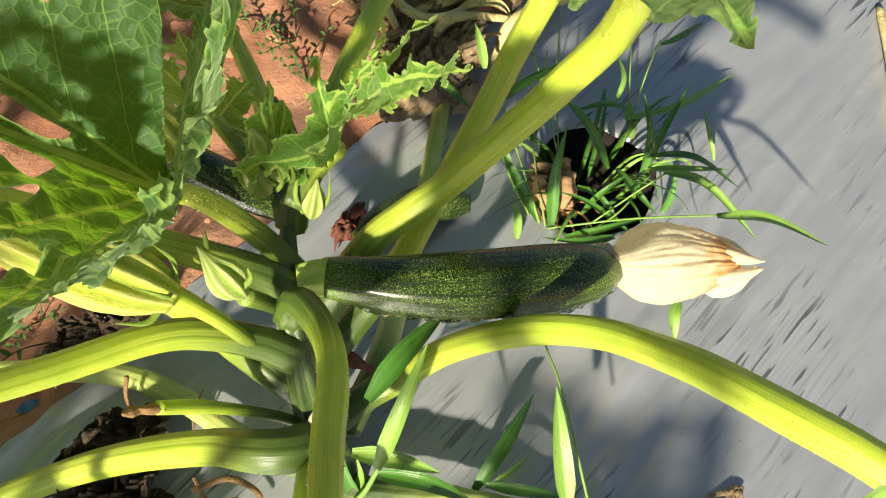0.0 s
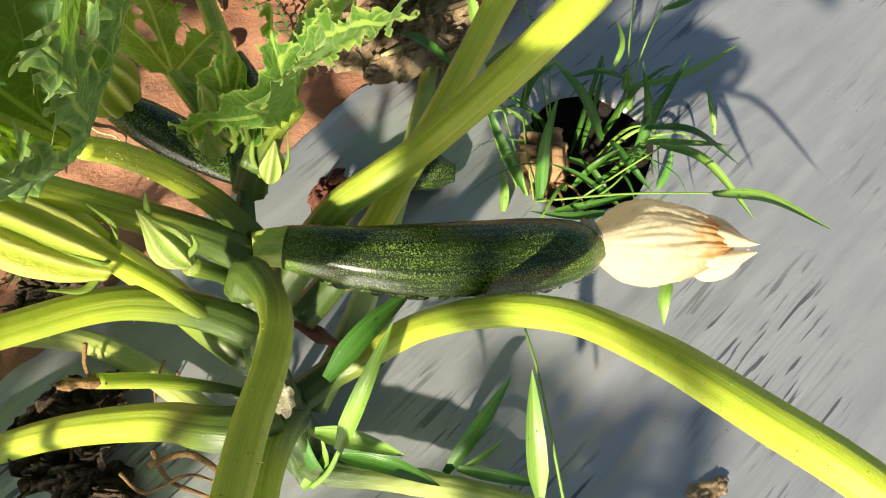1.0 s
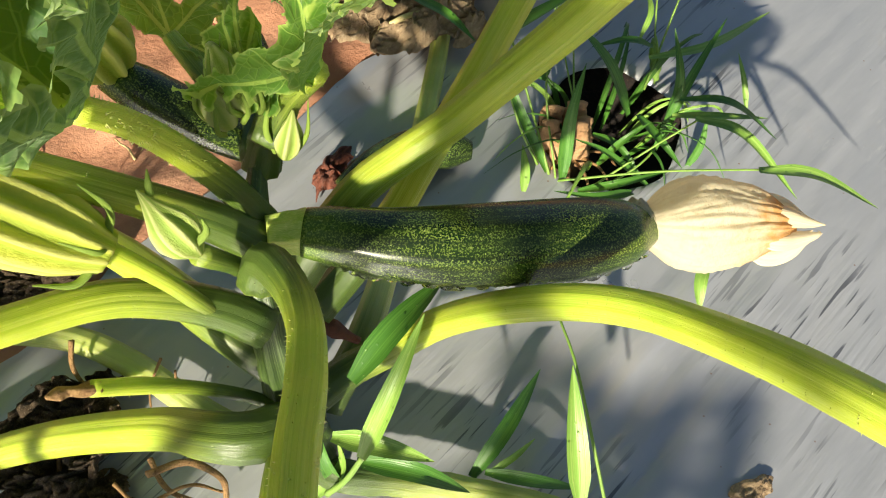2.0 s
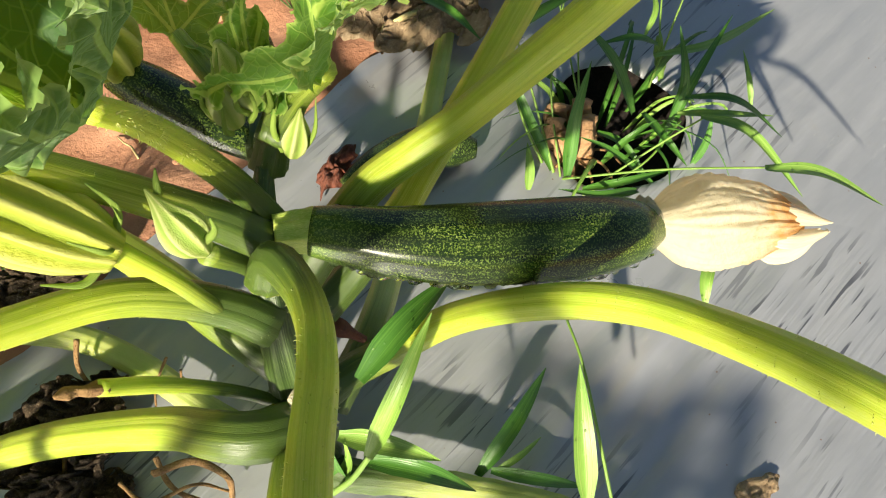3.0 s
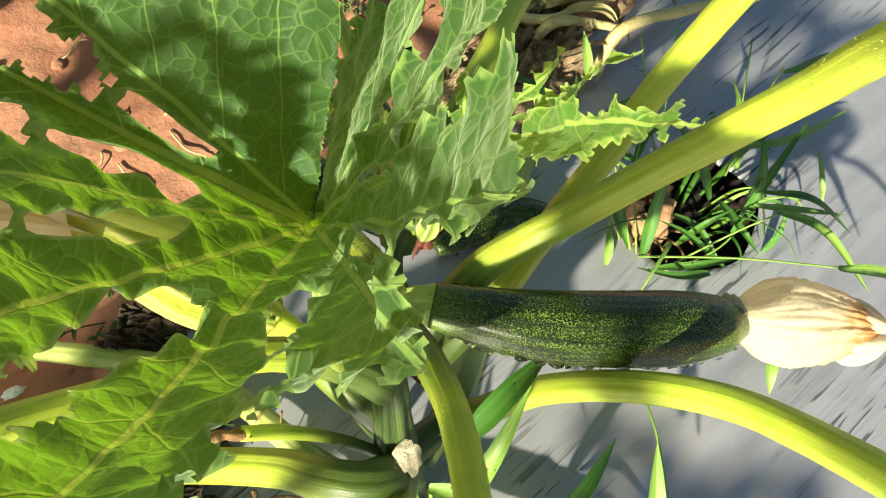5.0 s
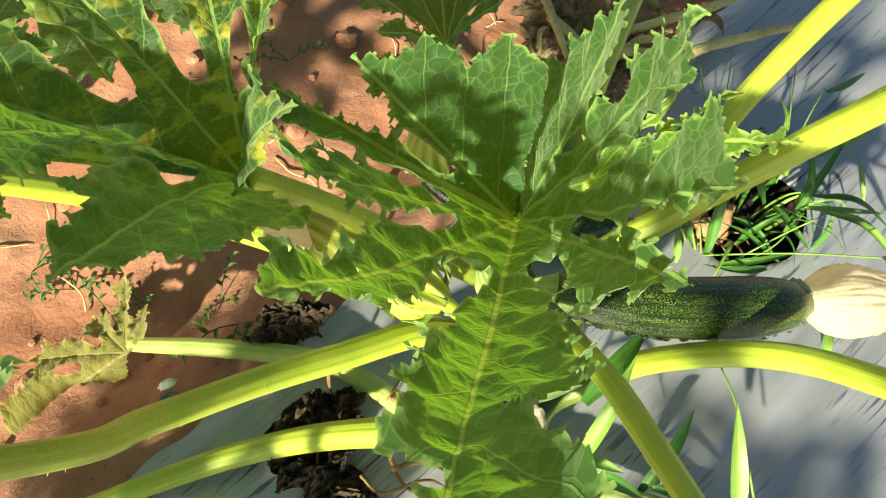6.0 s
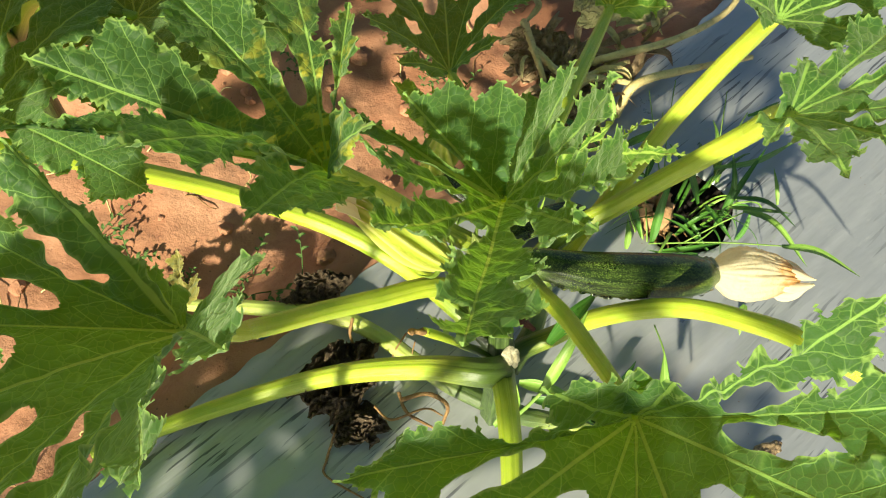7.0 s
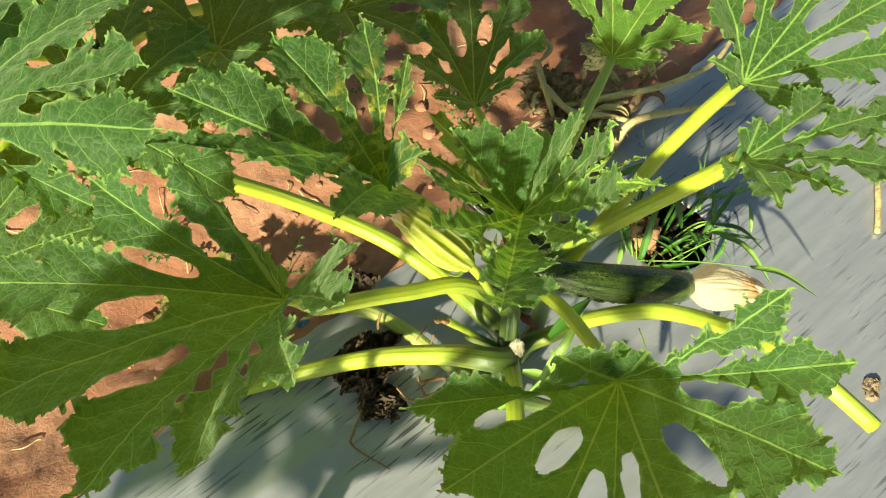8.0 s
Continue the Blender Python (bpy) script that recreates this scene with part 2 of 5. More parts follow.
LEAF = leaf_material("leaf_green", (0.009, 0.044, 0.007), (0.026, 0.082, 0.016), (0.19, 0.34, 0.07), (0.44, 0.84, 0.03), 0.21)
LEAF_SPOT = leaf_material("leaf_green_spotted", (0.009, 0.042, 0.006), (0.022, 0.074, 0.012), (0.20, 0.34, 0.07), (0.34, 0.70, 0.03), 0.22, yellow=1.0)
LEAF_YOUNG = leaf_material("leaf_young", (0.045, 0.135, 0.014), (0.095, 0.215, 0.028), (0.34, 0.50, 0.10), (0.45, 0.78, 0.04), 0.36)
LEAF_WILT = leaf_material("leaf_wilting", (0.20, 0.20, 0.04), (0.32, 0.28, 0.07), (0.40, 0.36, 0.14), (0.40, 0.36, 0.06), 0.35, 0.6)
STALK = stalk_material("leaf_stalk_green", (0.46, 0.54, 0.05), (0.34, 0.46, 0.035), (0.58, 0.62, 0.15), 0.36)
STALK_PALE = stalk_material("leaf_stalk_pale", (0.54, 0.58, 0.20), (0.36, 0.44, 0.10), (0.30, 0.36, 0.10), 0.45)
# stem green, darkened in colour for the deep shade among the stalks
STEM = stalk_material("stem_green_shaded", (0.055, 0.100, 0.020), (0.014, 0.032, 0.008), (0.15, 0.21, 0.07), 0.38, 0.1, 0.0)
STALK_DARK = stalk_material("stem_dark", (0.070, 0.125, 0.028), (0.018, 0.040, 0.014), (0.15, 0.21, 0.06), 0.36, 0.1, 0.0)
FRUIT = fruit_material()
FRUIT_DULL = fruit_material("dull_fruit_skin", 0.1)
FRUIT_STALK = stalk_material("fruit_stalk", (0.58, 0.68, 0.14), (0.34, 0.48, 0.07), (0.74, 0.76, 0.32), 0.4, 0.2, 0.0)
PETAL_WHITE = petal_material("wilted_petal", (0.80, 0.73, 0.56), (0.76, 0.65, 0.44), (0.78, 0.42, 0.12), 0.85, 0.5, 5.0)
PETAL_TIP = petal_material("petal_tip", (0.90, 0.80, 0.58), (0.85, 0.62, 0.30), (0.72, 0.36, 0.10), 0.8, 0.4, 5.0)
PETAL_YELLOW = petal_material("bud_petal", (0.60, 0.64, 0.10), (0.50, 0.58, 0.08), (0.80, 0.70, 0.16), 0.3, 0.25, crest=(0.74, 0.74, 0.24))
BUD_GREEN = petal_material("bud_green", (0.44, 0.55, 0.13), (0.52, 0.60, 0.20), (0.6, 0.6, 0.2), 0.2, 0.3, crest=(0.68, 0.72, 0.34))
SOIL = soil_material()
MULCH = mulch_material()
DEAD = dry_material("dead_leaf_brown", (0.15, 0.095, 0.055), (0.38, 0.27, 0.165), (0.52, 0.41, 0.28), thin=0.1)
CLUMP = dry_material("dark_litter", (0.022, 0.015, 0.010), (0.13, 0.085, 0.05), (0.42, 0.32, 0.22), scale=260.0)
STRAW = dry_material("dry_stem_straw", (0.52, 0.40, 0.17), (0.66, 0.55, 0.27), (0.36, 0.24, 0.11), 0.7, 40.0)
TENDRIL = dry_material("dry_tendril", (0.22, 0.11, 0.045), (0.38, 0.22, 0.09), (0.12, 0.055, 0.025), 0.7, 120.0)
RUST = dry_material("rotten_flower", (0.07, 0.018, 0.011), (0.16, 0.045, 0.024), (0.05, 0.02, 0.014), 0.6)
STUMP = dry_material("old_stump", (0.28, 0.14, 0.065), (0.46, 0.27, 0.14), (0.22, 0.10, 0.05), 0.8, 35.0)
GRASS = stalk_material("grass_green", (0.060, 0.175, 0.022), (0.038, 0.125, 0.015), (0.13, 0.28, 0.045), 0.4, 0.0, 0.0)
GRASS_PALE = stalk_material("grass_pale", (0.21, 0.36, 0.06), (0.14, 0.28, 0.04), (0.36, 0.48, 0.13), 0.4, 0.0, 0.0)
WEED = dry_material("weed_green", (0.07, 0.15, 0.035), (0.11, 0.20, 0.05), (0.16, 0.22, 0.08), 0.75, 60.0, 0.2)
# near-black soil: the shade inside the planting hole is put into its colour
HOLE_SHADED = dry_material("shaded_hole_soil", (0.006, 0.005, 0.005), (0.018, 0.012, 0.010), (0.05, 0.03, 0.02), 0.95, 120.0)
SCAR = dry_material("pale_scar", (0.58, 0.50, 0.33), (0.68, 0.62, 0.46), (0.45, 0.37, 0.22), 0.8, 150.0)
SCRAP_WHITE = dry_material("white_plastic", (0.75, 0.75, 0.75), (0.82, 0.82, 0.80), (0.6, 0.58, 0.54), 0.4)
SCRAP_BLUE = dry_material("blue_plastic", (0.03, 0.11, 0.26), (0.05, 0.16, 0.32), (0.03, 0.08, 0.18), 0.4)
DEAD_PALE = dry_material("dead_leaf_pale", (0.36, 0.34, 0.16), (0.50, 0.46, 0.24), (0.30, 0.24, 0.12), thin=0.15)
WATER = water_material()


# ---- builders ----
def link_mesh(name, verts, faces, material, parent=None, label="", uvs=None, smooth=True, **values):
    me = bpy.data.meshes.new(name)
    me.from_pydata([tuple(v) for v in verts], [], faces)
    if uvs is not None:
        lay = me.uv_layers.new(name="UVMap")
        idx = np.empty(len(me.loops), dtype=np.int32)
        me.loops.foreach_get("vertex_index", idx)
        lay.data.foreach_set("uv", np.asarray(uvs, dtype=np.float32)[idx].ravel())
    for key, val in values.items():
        me.attributes.new(key, "FLOAT", "POINT" if len(val) == len(verts) else "CORNER").data.foreach_set("value", np.asarray(val, dtype=np.float32))
    me.materials.append(material)
    me.polygons.foreach_set("use_smooth", [smooth] * len(me.polygons))
    me.update()
    ob = new(name, me)
    if parent is not None:
        ob.parent = parent
        ob.matrix_parent_inverse = parent.matrix_world.inverted()
    if label:
        tagged(ob, label)
    return ob


def empty(name, place, label, category, group="", kind=""):
    ob = new(name)
    ob.location = place
    ob.matrix_world = Matrix.Translation(place)
    ob.empty_display_size = 0.02
    return tagged(ob, label, category, group, kind)


def spline(points, n):
    """A smooth path of n places through the points, evenly stepped."""
    p = np.array(points, float)
    q = np.vstack([2 * p[0] - p[1], p, 2 * p[-1] - p[-2]])
    out = []
    for i in range(1, len(q) - 2):
        for u in np.linspace(0, 1, 24, endpoint=False):
            a, b, c, d = q[i - 1 : i + 3]
            out.append(0.5 * (2 * b + (c - a) * u + (2 * a - 5 * b + 4 * c - d) * u * u + (3 * b - a - 3 * c + d) * u**3))
    out.append(p[-1])
    out = np.array(out)
    ln = np.r_[0, np.cumsum(np.linalg.norm(np.diff(out, axis=0), axis=1))]
    at = np.linspace(0, ln[-1], n)
    return np.stack([np.interp(at, ln, out[:, k]) for k in range(3)], 1), at


def frames(path):
    """Side and top vectors that follow a path without twisting."""
    tan = np.gradient(path, axis=0)
    tan /= np.linalg.norm(tan, axis=1)[:, None] + 1e-12
    top = np.array((0.0, 0.0, 1.0)) if abs(tan[0][2]) < 0.9 else np.array((0.0, -1.0, 0.0))
    sides, tops = [], []
    for t in tan:
        top = top - t * (top @ t)
        top /= np.linalg.norm(top)
        tops.append(top.copy())
        sides.append(np.cross(t, top))
    return tan, np.array(sides), np.array(tops)


def tube(name, points, radii, material, parent=None, label="", sides=14, n=40, ridges=0, ridge=0.06, flat=1.0, groove=0.0, spines=0, wob=0.0, seed=1):
    """A stalk along the points; radii are spread evenly along it. ridges, groove and spines give it the squash plant's section."""
    path, ln = spline(points, n)
    rad = np.interp(np.linspace(0, 1, n), np.linspace(0, 1, len(radii)), radii)
    tan, sd, tp = frames(path)
    th = np.linspace(0, 2 * math.pi, sides, endpoint=False)
    rng = random.Random(seed)
    verts, uvs, faces = [], [], []
    for i in range(n):
        for k, a in enumerate(th):
            r = rad[i] * (1 + ridge * math.cos(ridges * a) if ridges else 1)
            if groove:
                r *= 1 - groove * max(0.0, math.sin(a)) ** 6
            if wob:
                r *= 1 + wob * noise.noise((path[i] * 90 + np.array((math.cos(a), math.sin(a), seed)) * 1.3).tolist())
            verts.append(path[i] + sd[i] * r * math.cos(a) + tp[i] * r * flat * math.sin(a))
            uvs.append((abs(2 * k / sides - 1), ln[i]))
    for i in range(n - 1):
        for k in range(sides):
            faces.append((i * sides + k, i * sides + (k + 1) % sides, (i + 1) * sides + (k + 1) % sides, (i + 1) * sides + k))
    for i, rev in ((0, True), (n - 1, False)):
        verts.append(path[i] + tan[i] * rad[i] * (0.3 if not rev else -0.3))
        uvs.append((0.5, ln[i]))
        c = len(verts) - 1
        for k in range(sides):
            f = (i * sides + k, i * sides + (k + 1) % sides, c)
            faces.append(f[::-1] if rev else f)
    for _ in range(spines):
        i, a = rng.randrange(2, n - 2), rng.uniform(0, 2 * math.pi)
        d = sd[i] * math.cos(a) + tp[i] * flat * math.sin(a)
        p = path[i] + d * rad[i] * 0.95
        h, w = rng.uniform(0.0007, 0.0018), rng.uniform(0.00018, 0.00034)
        e1 = np.cross(d, tan[i])
        c = len(verts)
        for j in range(4):
            b = j * math.pi / 2
            verts.append(p + (tan[i] * math.cos(b) + e1 * math.sin(b)) * w)
            uvs.append((0.2, ln[i]))
        verts.append(p + d * h + tan[i] * h * 0.4)
        uvs.append((0.2, ln[i]))
        faces += [(c + j, c + (j + 1) % 4, c + 4) for j in range(4)]
    return link_mesh(name, verts, faces, material, parent, label, uvs)


def unit(v):
    return v / (np.linalg.norm(v) + 1e-12)


def wave(x, y, seed):
    """Smooth uneven waves from -1 to 1 over arrays."""
    rng = np.random.default_rng(seed)
    out = np.zeros_like(x)
    for k in range(5):
        a, f, p = rng.uniform(0, 6.28), rng.uniform(0.6, 1.6), rng.uniform(0, 6.28)
        out += np.sin((x * math.cos(a) + y * math.sin(a)) * f + p)
    return out / 2.6


def leaf_blade(name, centre, tips, material, parent, label="", seed=1, sinus=0.36, full=1.0, curl=0.10, ruffle=0.06, step=0.0016, arch=0.08, up=(0, -0.35, 1), fold=0.15, cap=0.36, tooth=0.0085, subs=1.1, outer=0.4, gaps=(0.44, 0.58), hole=1.0, slopes=(-0.10, 0.0, 0.12, 0.25)):
    """A deeply lobed, toothed squash leaf: one lobe to each tip, in order round the stalk's joint, webbed together near it."""
    c = np.array(centre, float)
    vec = [np.array(t, float) - c for t in tips]
    lens = np.array([np.linalg.norm(v) for v in vec])
    dirs = np.array([unit(v) for v in vec])
    up = unit(np.array(up, float))
    rng = random.Random(seed)
    k = len(vec)
    gap = [max(0.12, math.acos(max(-1, min(1, float(dirs[i] @ dirs[i + 1]))))) for i in range(k - 1)]
    total = sum(gap)
    if total > 5.9:
        gap = [g * 5.9 / total for g in gap]
        total = 5.9
    ang = np.r_[0, np.cumsum(gap)] - total / 2
    ext = min(0.9, math.pi - total / 2)
    a0 = unit(dirs[1] - dirs[0] * (dirs[1] @ dirs[0]))
    a1 = unit(dirs[-2] - dirs[-1] * (dirs[-2] @ dirs[-1]))
    kn = np.r_[ang[0] - ext, ang, ang[-1] + ext]
    kd = np.vstack([dirs[0] * math.cos(ext) - a0 * math.sin(ext), dirs, dirs[-1] * math.cos(ext) - a1 * math.sin(ext)])
    tangent = np.gradient(kd, kn, axis=0)

    def along(theta):
        th = np.clip(theta, kn[0], kn[-1])
        i = np.clip(np.searchsorted(kn, th, side="right") - 1, 0, len(kn) - 2)
        h = kn[i + 1] - kn[i]
        u = ((th - kn[i]) / h)[:, None]
        h = h[:, None]
        p = kd[i] * (2 * u**3 - 3 * u**2 + 1) + tangent[i] * h * (u**3 - 2 * u**2 + u) + kd[i + 1] * (3 * u**2 - 2 * u**3) + tangent[i + 1] * h * (u**3 - u**2)
        return p / (np.linalg.norm(p, axis=1)[:, None] + 1e-9)

    # half a lobe on each side of each midrib: the place, length and width of the oval gap beside it, and how far it opens outwards
    pair = [(rng.uniform(*gaps), rng.uniform(0.10, 0.17), rng.uniform(0.040, 0.068), rng.choice(slopes)) for _ in range(k)]
    marks = []
    for i in range(k):
        for sg in (1, -1):
            j = i + sg
            inner = 0 <= j < k
            half = min(0.75, gap[min(i, j)] / 2) if inner else outer
            vc, vr, g, slope = pair[min(i, j)] if inner else (0.0, 0.1, 0.0, 0.0)
            span = min(lens[i], lens[j]) if inner else lens[i]
            w = lens[i] * min(cap, 1.15 * math.tan(half) * full + 0.04) * rng.uniform(0.9, 1.1)
            marks.append((i, sg, inner, half, vc * span, vr * span * 1.15, min(g * span * hole, 0.62 * vc * span * math.tan(half)), slope, w, rng.uniform(0, 1), rng.uniform(2.4, 3.2), rng.uniform(0, 6)))

    soft = 0.0015

    def field(x, y):
        r = np.hypot(x, y)
        th = np.arctan2(y, x)
        web = np.interp(th, kn, np.r_[lens[0] * 0.5, lens, lens[-1] * 0.5]) * sinus * 0.5
        web = np.where((th < kn[0]) | (th > kn[-1]), 0.004, web)
        f = web - r
        total_f = np.exp(np.clip(f / soft, -60, 60))
        for i, sg, inner, half, vc, vr, g, slope, w, ph, ns, tp in marks:
            ca, sa = math.cos(ang[i]), math.sin(ang[i])
            b, a = x * ca + y * sa, (y * ca - x * sa) * sg
            ln = lens[i]
            q = b - 0.45 * np.abs(a)
            v = np.clip(q / ln, 0, 1.3)
            z = np.clip((v - 0.22) / 0.3, 0, 1)
            wid = w * (np.clip(v / 0.16, 0, 1) if not inner else 1.0) * (1 - np.clip((b / ln - 0.42) / 0.57, 0, 1) ** 1.6) ** 0.85
            saw = (v * ns + ph) % 1.0
            lobed = np.where(saw < 0.72, (saw / 0.72) ** 0.8, np.sqrt(np.clip((1 - saw) / 0.28, 0, 1)))
            lobule = subs * 0.55 * z * (lobed - 0.55)
            wid = wid * (1 + lobule)
            tt = (q / 0.0118 + tp + 0.9 * np.sin(q * 310 + tp)) % 1.0
            teeth = tooth * z * (np.where(tt < 0.75, tt / 0.75, (1 - tt) / 0.25) - 0.5)
            wid = wid + teeth
            if inner:
                e = (b - vc) / vr
                e = np.where(e < 0, e * 1.25, e * 0.85)
                free = np.where(np.abs(e) < 1, g * np.sqrt(np.clip(1 - e * e, 0, 1)), np.where(e < 0, -0.01, np.clip((b - vc - vr) * slope, -0.004, 1)))
                past = np.clip((e - 0.8) / 0.6, 0, 1)
                wid = np.minimum(wid, np.maximum(b, 0) * math.tan(half) - free + past * (teeth + 0.8 * w * np.minimum(lobule, 0)))
            f = wid - np.abs(a)
            f = np.where(a >= 0, f, -np.abs(a) - 0.0)
            f = np.minimum(f, ln - b)
            f = np.minimum(f, b + 0.002)
            total_f = total_f + np.exp(np.clip(f / soft, -60, 60)) * (a > -0.003)
        return soft * np.log(total_f + 1e-30)

    m = lens.max() * 1.1
    g = np.arange(-m, m, step)
    X, Y = np.meshgrid(g, g, indexing="ij")
    F = field(X.ravel(), Y.ravel()).reshape(X.shape)
    ok = F > -0.8 * step
    cell = ok[:-1, :-1] & ok[1:, :-1] & ok[:-1, 1:] & ok[1:, 1:]
    ii, jj = np.nonzero(cell)
    ny = len(g)
    quad = np.stack([ii * ny + jj, (ii + 1) * ny + jj, (ii + 1) * ny + jj + 1, ii * ny + jj + 1], 1)
    used, inv = np.unique(quad, return_inverse=True)
    quad = inv.reshape(-1, 4)
    x, y = X.ravel()[used].copy(), Y.ravel()[used].copy()
    near = F.ravel()[used] < 0.8 * step
    for _ in range(3):
        e = 0.0003
        fx = field(x[near], y[near])
        gx = (field(x[near] + e, y[near]) - fx) / e
        gy = (field(x[near], y[near] + e) - fx) / e
        d = np.clip(fx / (gx**2 + gy**2 + 0.15), -step, step)
        x[near] -= d * gx * 0.9
        y[near] -= d * gy * 0.9
    # depth from the rim, by shrinking the outline step by step
    depth = np.zeros(F.shape)
    inner = ok & (F > 0)
    for _ in range(7):
        depth += inner
        core = inner.copy()
        core[1:, :] &= inner[:-1, :]
        core[:-1, :] &= inner[1:, :]
        core[:, 1:] &= inner[:, :-1]
        core[:, :-1] &= inner[:, 1:]
        inner = core
    f = np.clip((depth.ravel()[used] - 0.5) * step, 0, 1)
    f[near] = 0.0
    r, th = np.hypot(x, y), np.arctan2(y, x)
    u = along(th)
    side = along(th + 0.02) - along(th - 0.02)
    nrm = np.cross(u, side)
    nrm /= np.linalg.norm(nrm, axis=1)[:, None] + 1e-9
    mean = nrm.mean(axis=0)
    nrm *= 1.0 if mean @ up > 0 else -1.0
    ln = np.interp(th, ang, lens)
    lat, alo = np.full(len(x), 9.0), np.zeros(len(x))
    for i in range(k):
        b, a = x * math.cos(ang[i]) + y * math.sin(ang[i]), np.abs(y * math.cos(ang[i]) - x * math.sin(ang[i]))
        best = (a < lat) & (b > -0.01)
        lat, alo = np.where(best, a, lat), np.where(best, b, alo)
    lat = np.minimum(lat, r)
    xr = r / ln
    lift = arch * ln * np.sin(np.pi * np.clip(xr, 0, 1)) * 0.8
    lift += fold * np.minimum(lat, 0.05) * np.clip(xr * 2.5, 0, 1)
    lift -= 0.0012 * np.exp(-lat / 0.003)
    edge = np.exp(-f / 0.010)
    lift += curl * ln * 0.30 * edge * np.clip(xr - 0.25, 0, 1) * (0.8 + 1.5 * wave(x * 75, y * 75, seed))
    lift += 0.0032 * np.exp(-f / 0.0045) * wave(x * 320, y * 320, seed + 1)
    lift += ruffle * ln * 0.45 * np.clip(xr - 0.15, 0, 1) * wave(x * 26, y * 26, seed + 2)
    phase = (alo - 1.05 * lat) / 0.024
    lift += -0.0006 * np.cos(2 * np.pi * (phase - 0.5)) * (1 - np.exp(-lat / 0.006)) * np.clip(f / 0.008, 0, 1)
    lift += 0.0005 * wave(x * 420, y * 420, seed + 3)
    P = c + u * r[:, None] + nrm * lift[:, None]
    mx, my = x[quad].mean(axis=1), y[quad].mean(axis=1)
    best, clat, calo = np.full(len(quad), 9.0), np.zeros(quad.shape), np.zeros(quad.shape)
    for i in range(k):
        ca, sa = math.cos(ang[i]), math.sin(ang[i])
        d = np.where(mx * ca + my * sa > -0.004, np.abs(my * ca - mx * sa), 8.0)
        take = d < best
        best = np.where(take, d, best)
        clat[take] = (y[quad] * ca - x[quad] * sa)[take]
        calo[take] = (x[quad] * ca + y[quad] * sa)[take]
    return link_mesh(name, P, quad.tolist(), material, parent, label, np.stack([x, y], 1), rim=np.clip(1 - f / 0.0042, 0, 1), lat=clat.ravel(), alo=calo.ravel())


def lathe(name, points, radii, material, parent=None, label="", sides=32, n=60, lobes=0, lobe=0.0, seed=1, dent=0.0, twist=0.0, flat=1.0, sharp=False, pleat=0.0, crease=0.0):
    """A rounded body along a bent axis; its UV is turns round and share along."""
    path, ln = spline(points, n)
    x = np.linspace(0, 1, n)
    rad = np.array(radii, float)
    r = np.interp(x, np.linspace(0, 1, len(rad)), rad)
    for _ in range(3):
        r[1:-1] = (r[:-2] + 2 * r[1:-1] + r[2:]) / 4
    tan, sd, tp = frames(path)
    verts, uvs, faces, ribs = [], [], [], []
    for i in range(n):
        for k in range(sides):
            a = 2 * math.pi * k / sides + twist * x[i]
            wave = 1 - 2 * abs(math.sin(lobes * a / 2)) if sharp else math.cos(lobes * a)
            if crease:
                wave = 0.5 + 0.5 * wave
                wave = 2 * wave**crease - 1
            q = r[i] * (1 + lobe * wave * math.sin(math.pi * min(1, 0.08 + x[i] * 1.1)))
            if pleat:
                f = noise.noise((math.cos(a) * 2.6, math.sin(a) * 2.6, x[i] * 1.1 + seed)) + 0.6 * noise.noise((math.cos(a) * 6.5, math.sin(a) * 6.5, x[i] * 2.0 + seed))
                q *= 1 + pleat * (0.35 - 1.3 * abs(f)) * (0.35 + x[i])
            q *= 1 + dent * noise.noise((math.cos(a) * 1.6, math.sin(a) * 1.6, x[i] * 5 + seed * 9))
            verts.append(path[i] + sd[i] * q * math.cos(a) + tp[i] * q * flat * math.sin(a))
            uvs.append((abs(2 * k / sides - 1), x[i]))
            ribs.append(0.5 + 0.5 * wave)
    for i in range(n - 1):
        for k in range(sides):
            faces.append((i * sides + k, i * sides + (k + 1) % sides, (i + 1) * sides + (k + 1) % sides, (i + 1) * sides + k))
    faces.append(tuple(range(sides))[::-1])
    faces.append(tuple((n - 1) * sides + k for k in range(sides)))
    return link_mesh(name, verts, faces, material, parent, label, uvs, rib=ribs)


def blade(points, width, parent, material, name="grass_blade", label="", fold=0.25, n=22):
    """A grass blade: a long tapering leaf folded along its middle."""
    path, ln = spline(points, n)
    tan, sd, tp = frames(path)
    verts, uvs, faces = [], [], []
    for i in range(n):
        x = i / (n - 1)
        w = width / 2 * min(1, 0.45 + x * 2.5) * (1 - max(0, (x - 0.35) / 0.65) ** 1.8) + 0.0002
        for q in (-1, -0.5, 0, 0.5, 1):
            verts.append(path[i] + sd[i] * w * q + tp[i] * w * fold * abs(q) * 2)
            uvs.append((0.5 + q * 0.11, ln[i]))
    for i in range(n - 1):
        for q in range(4):
            a = i * 5 + q
            faces.append((a, a + 1, a + 6, a + 5))
    return link_mesh(name, verts, faces, material, parent, label, uvs)


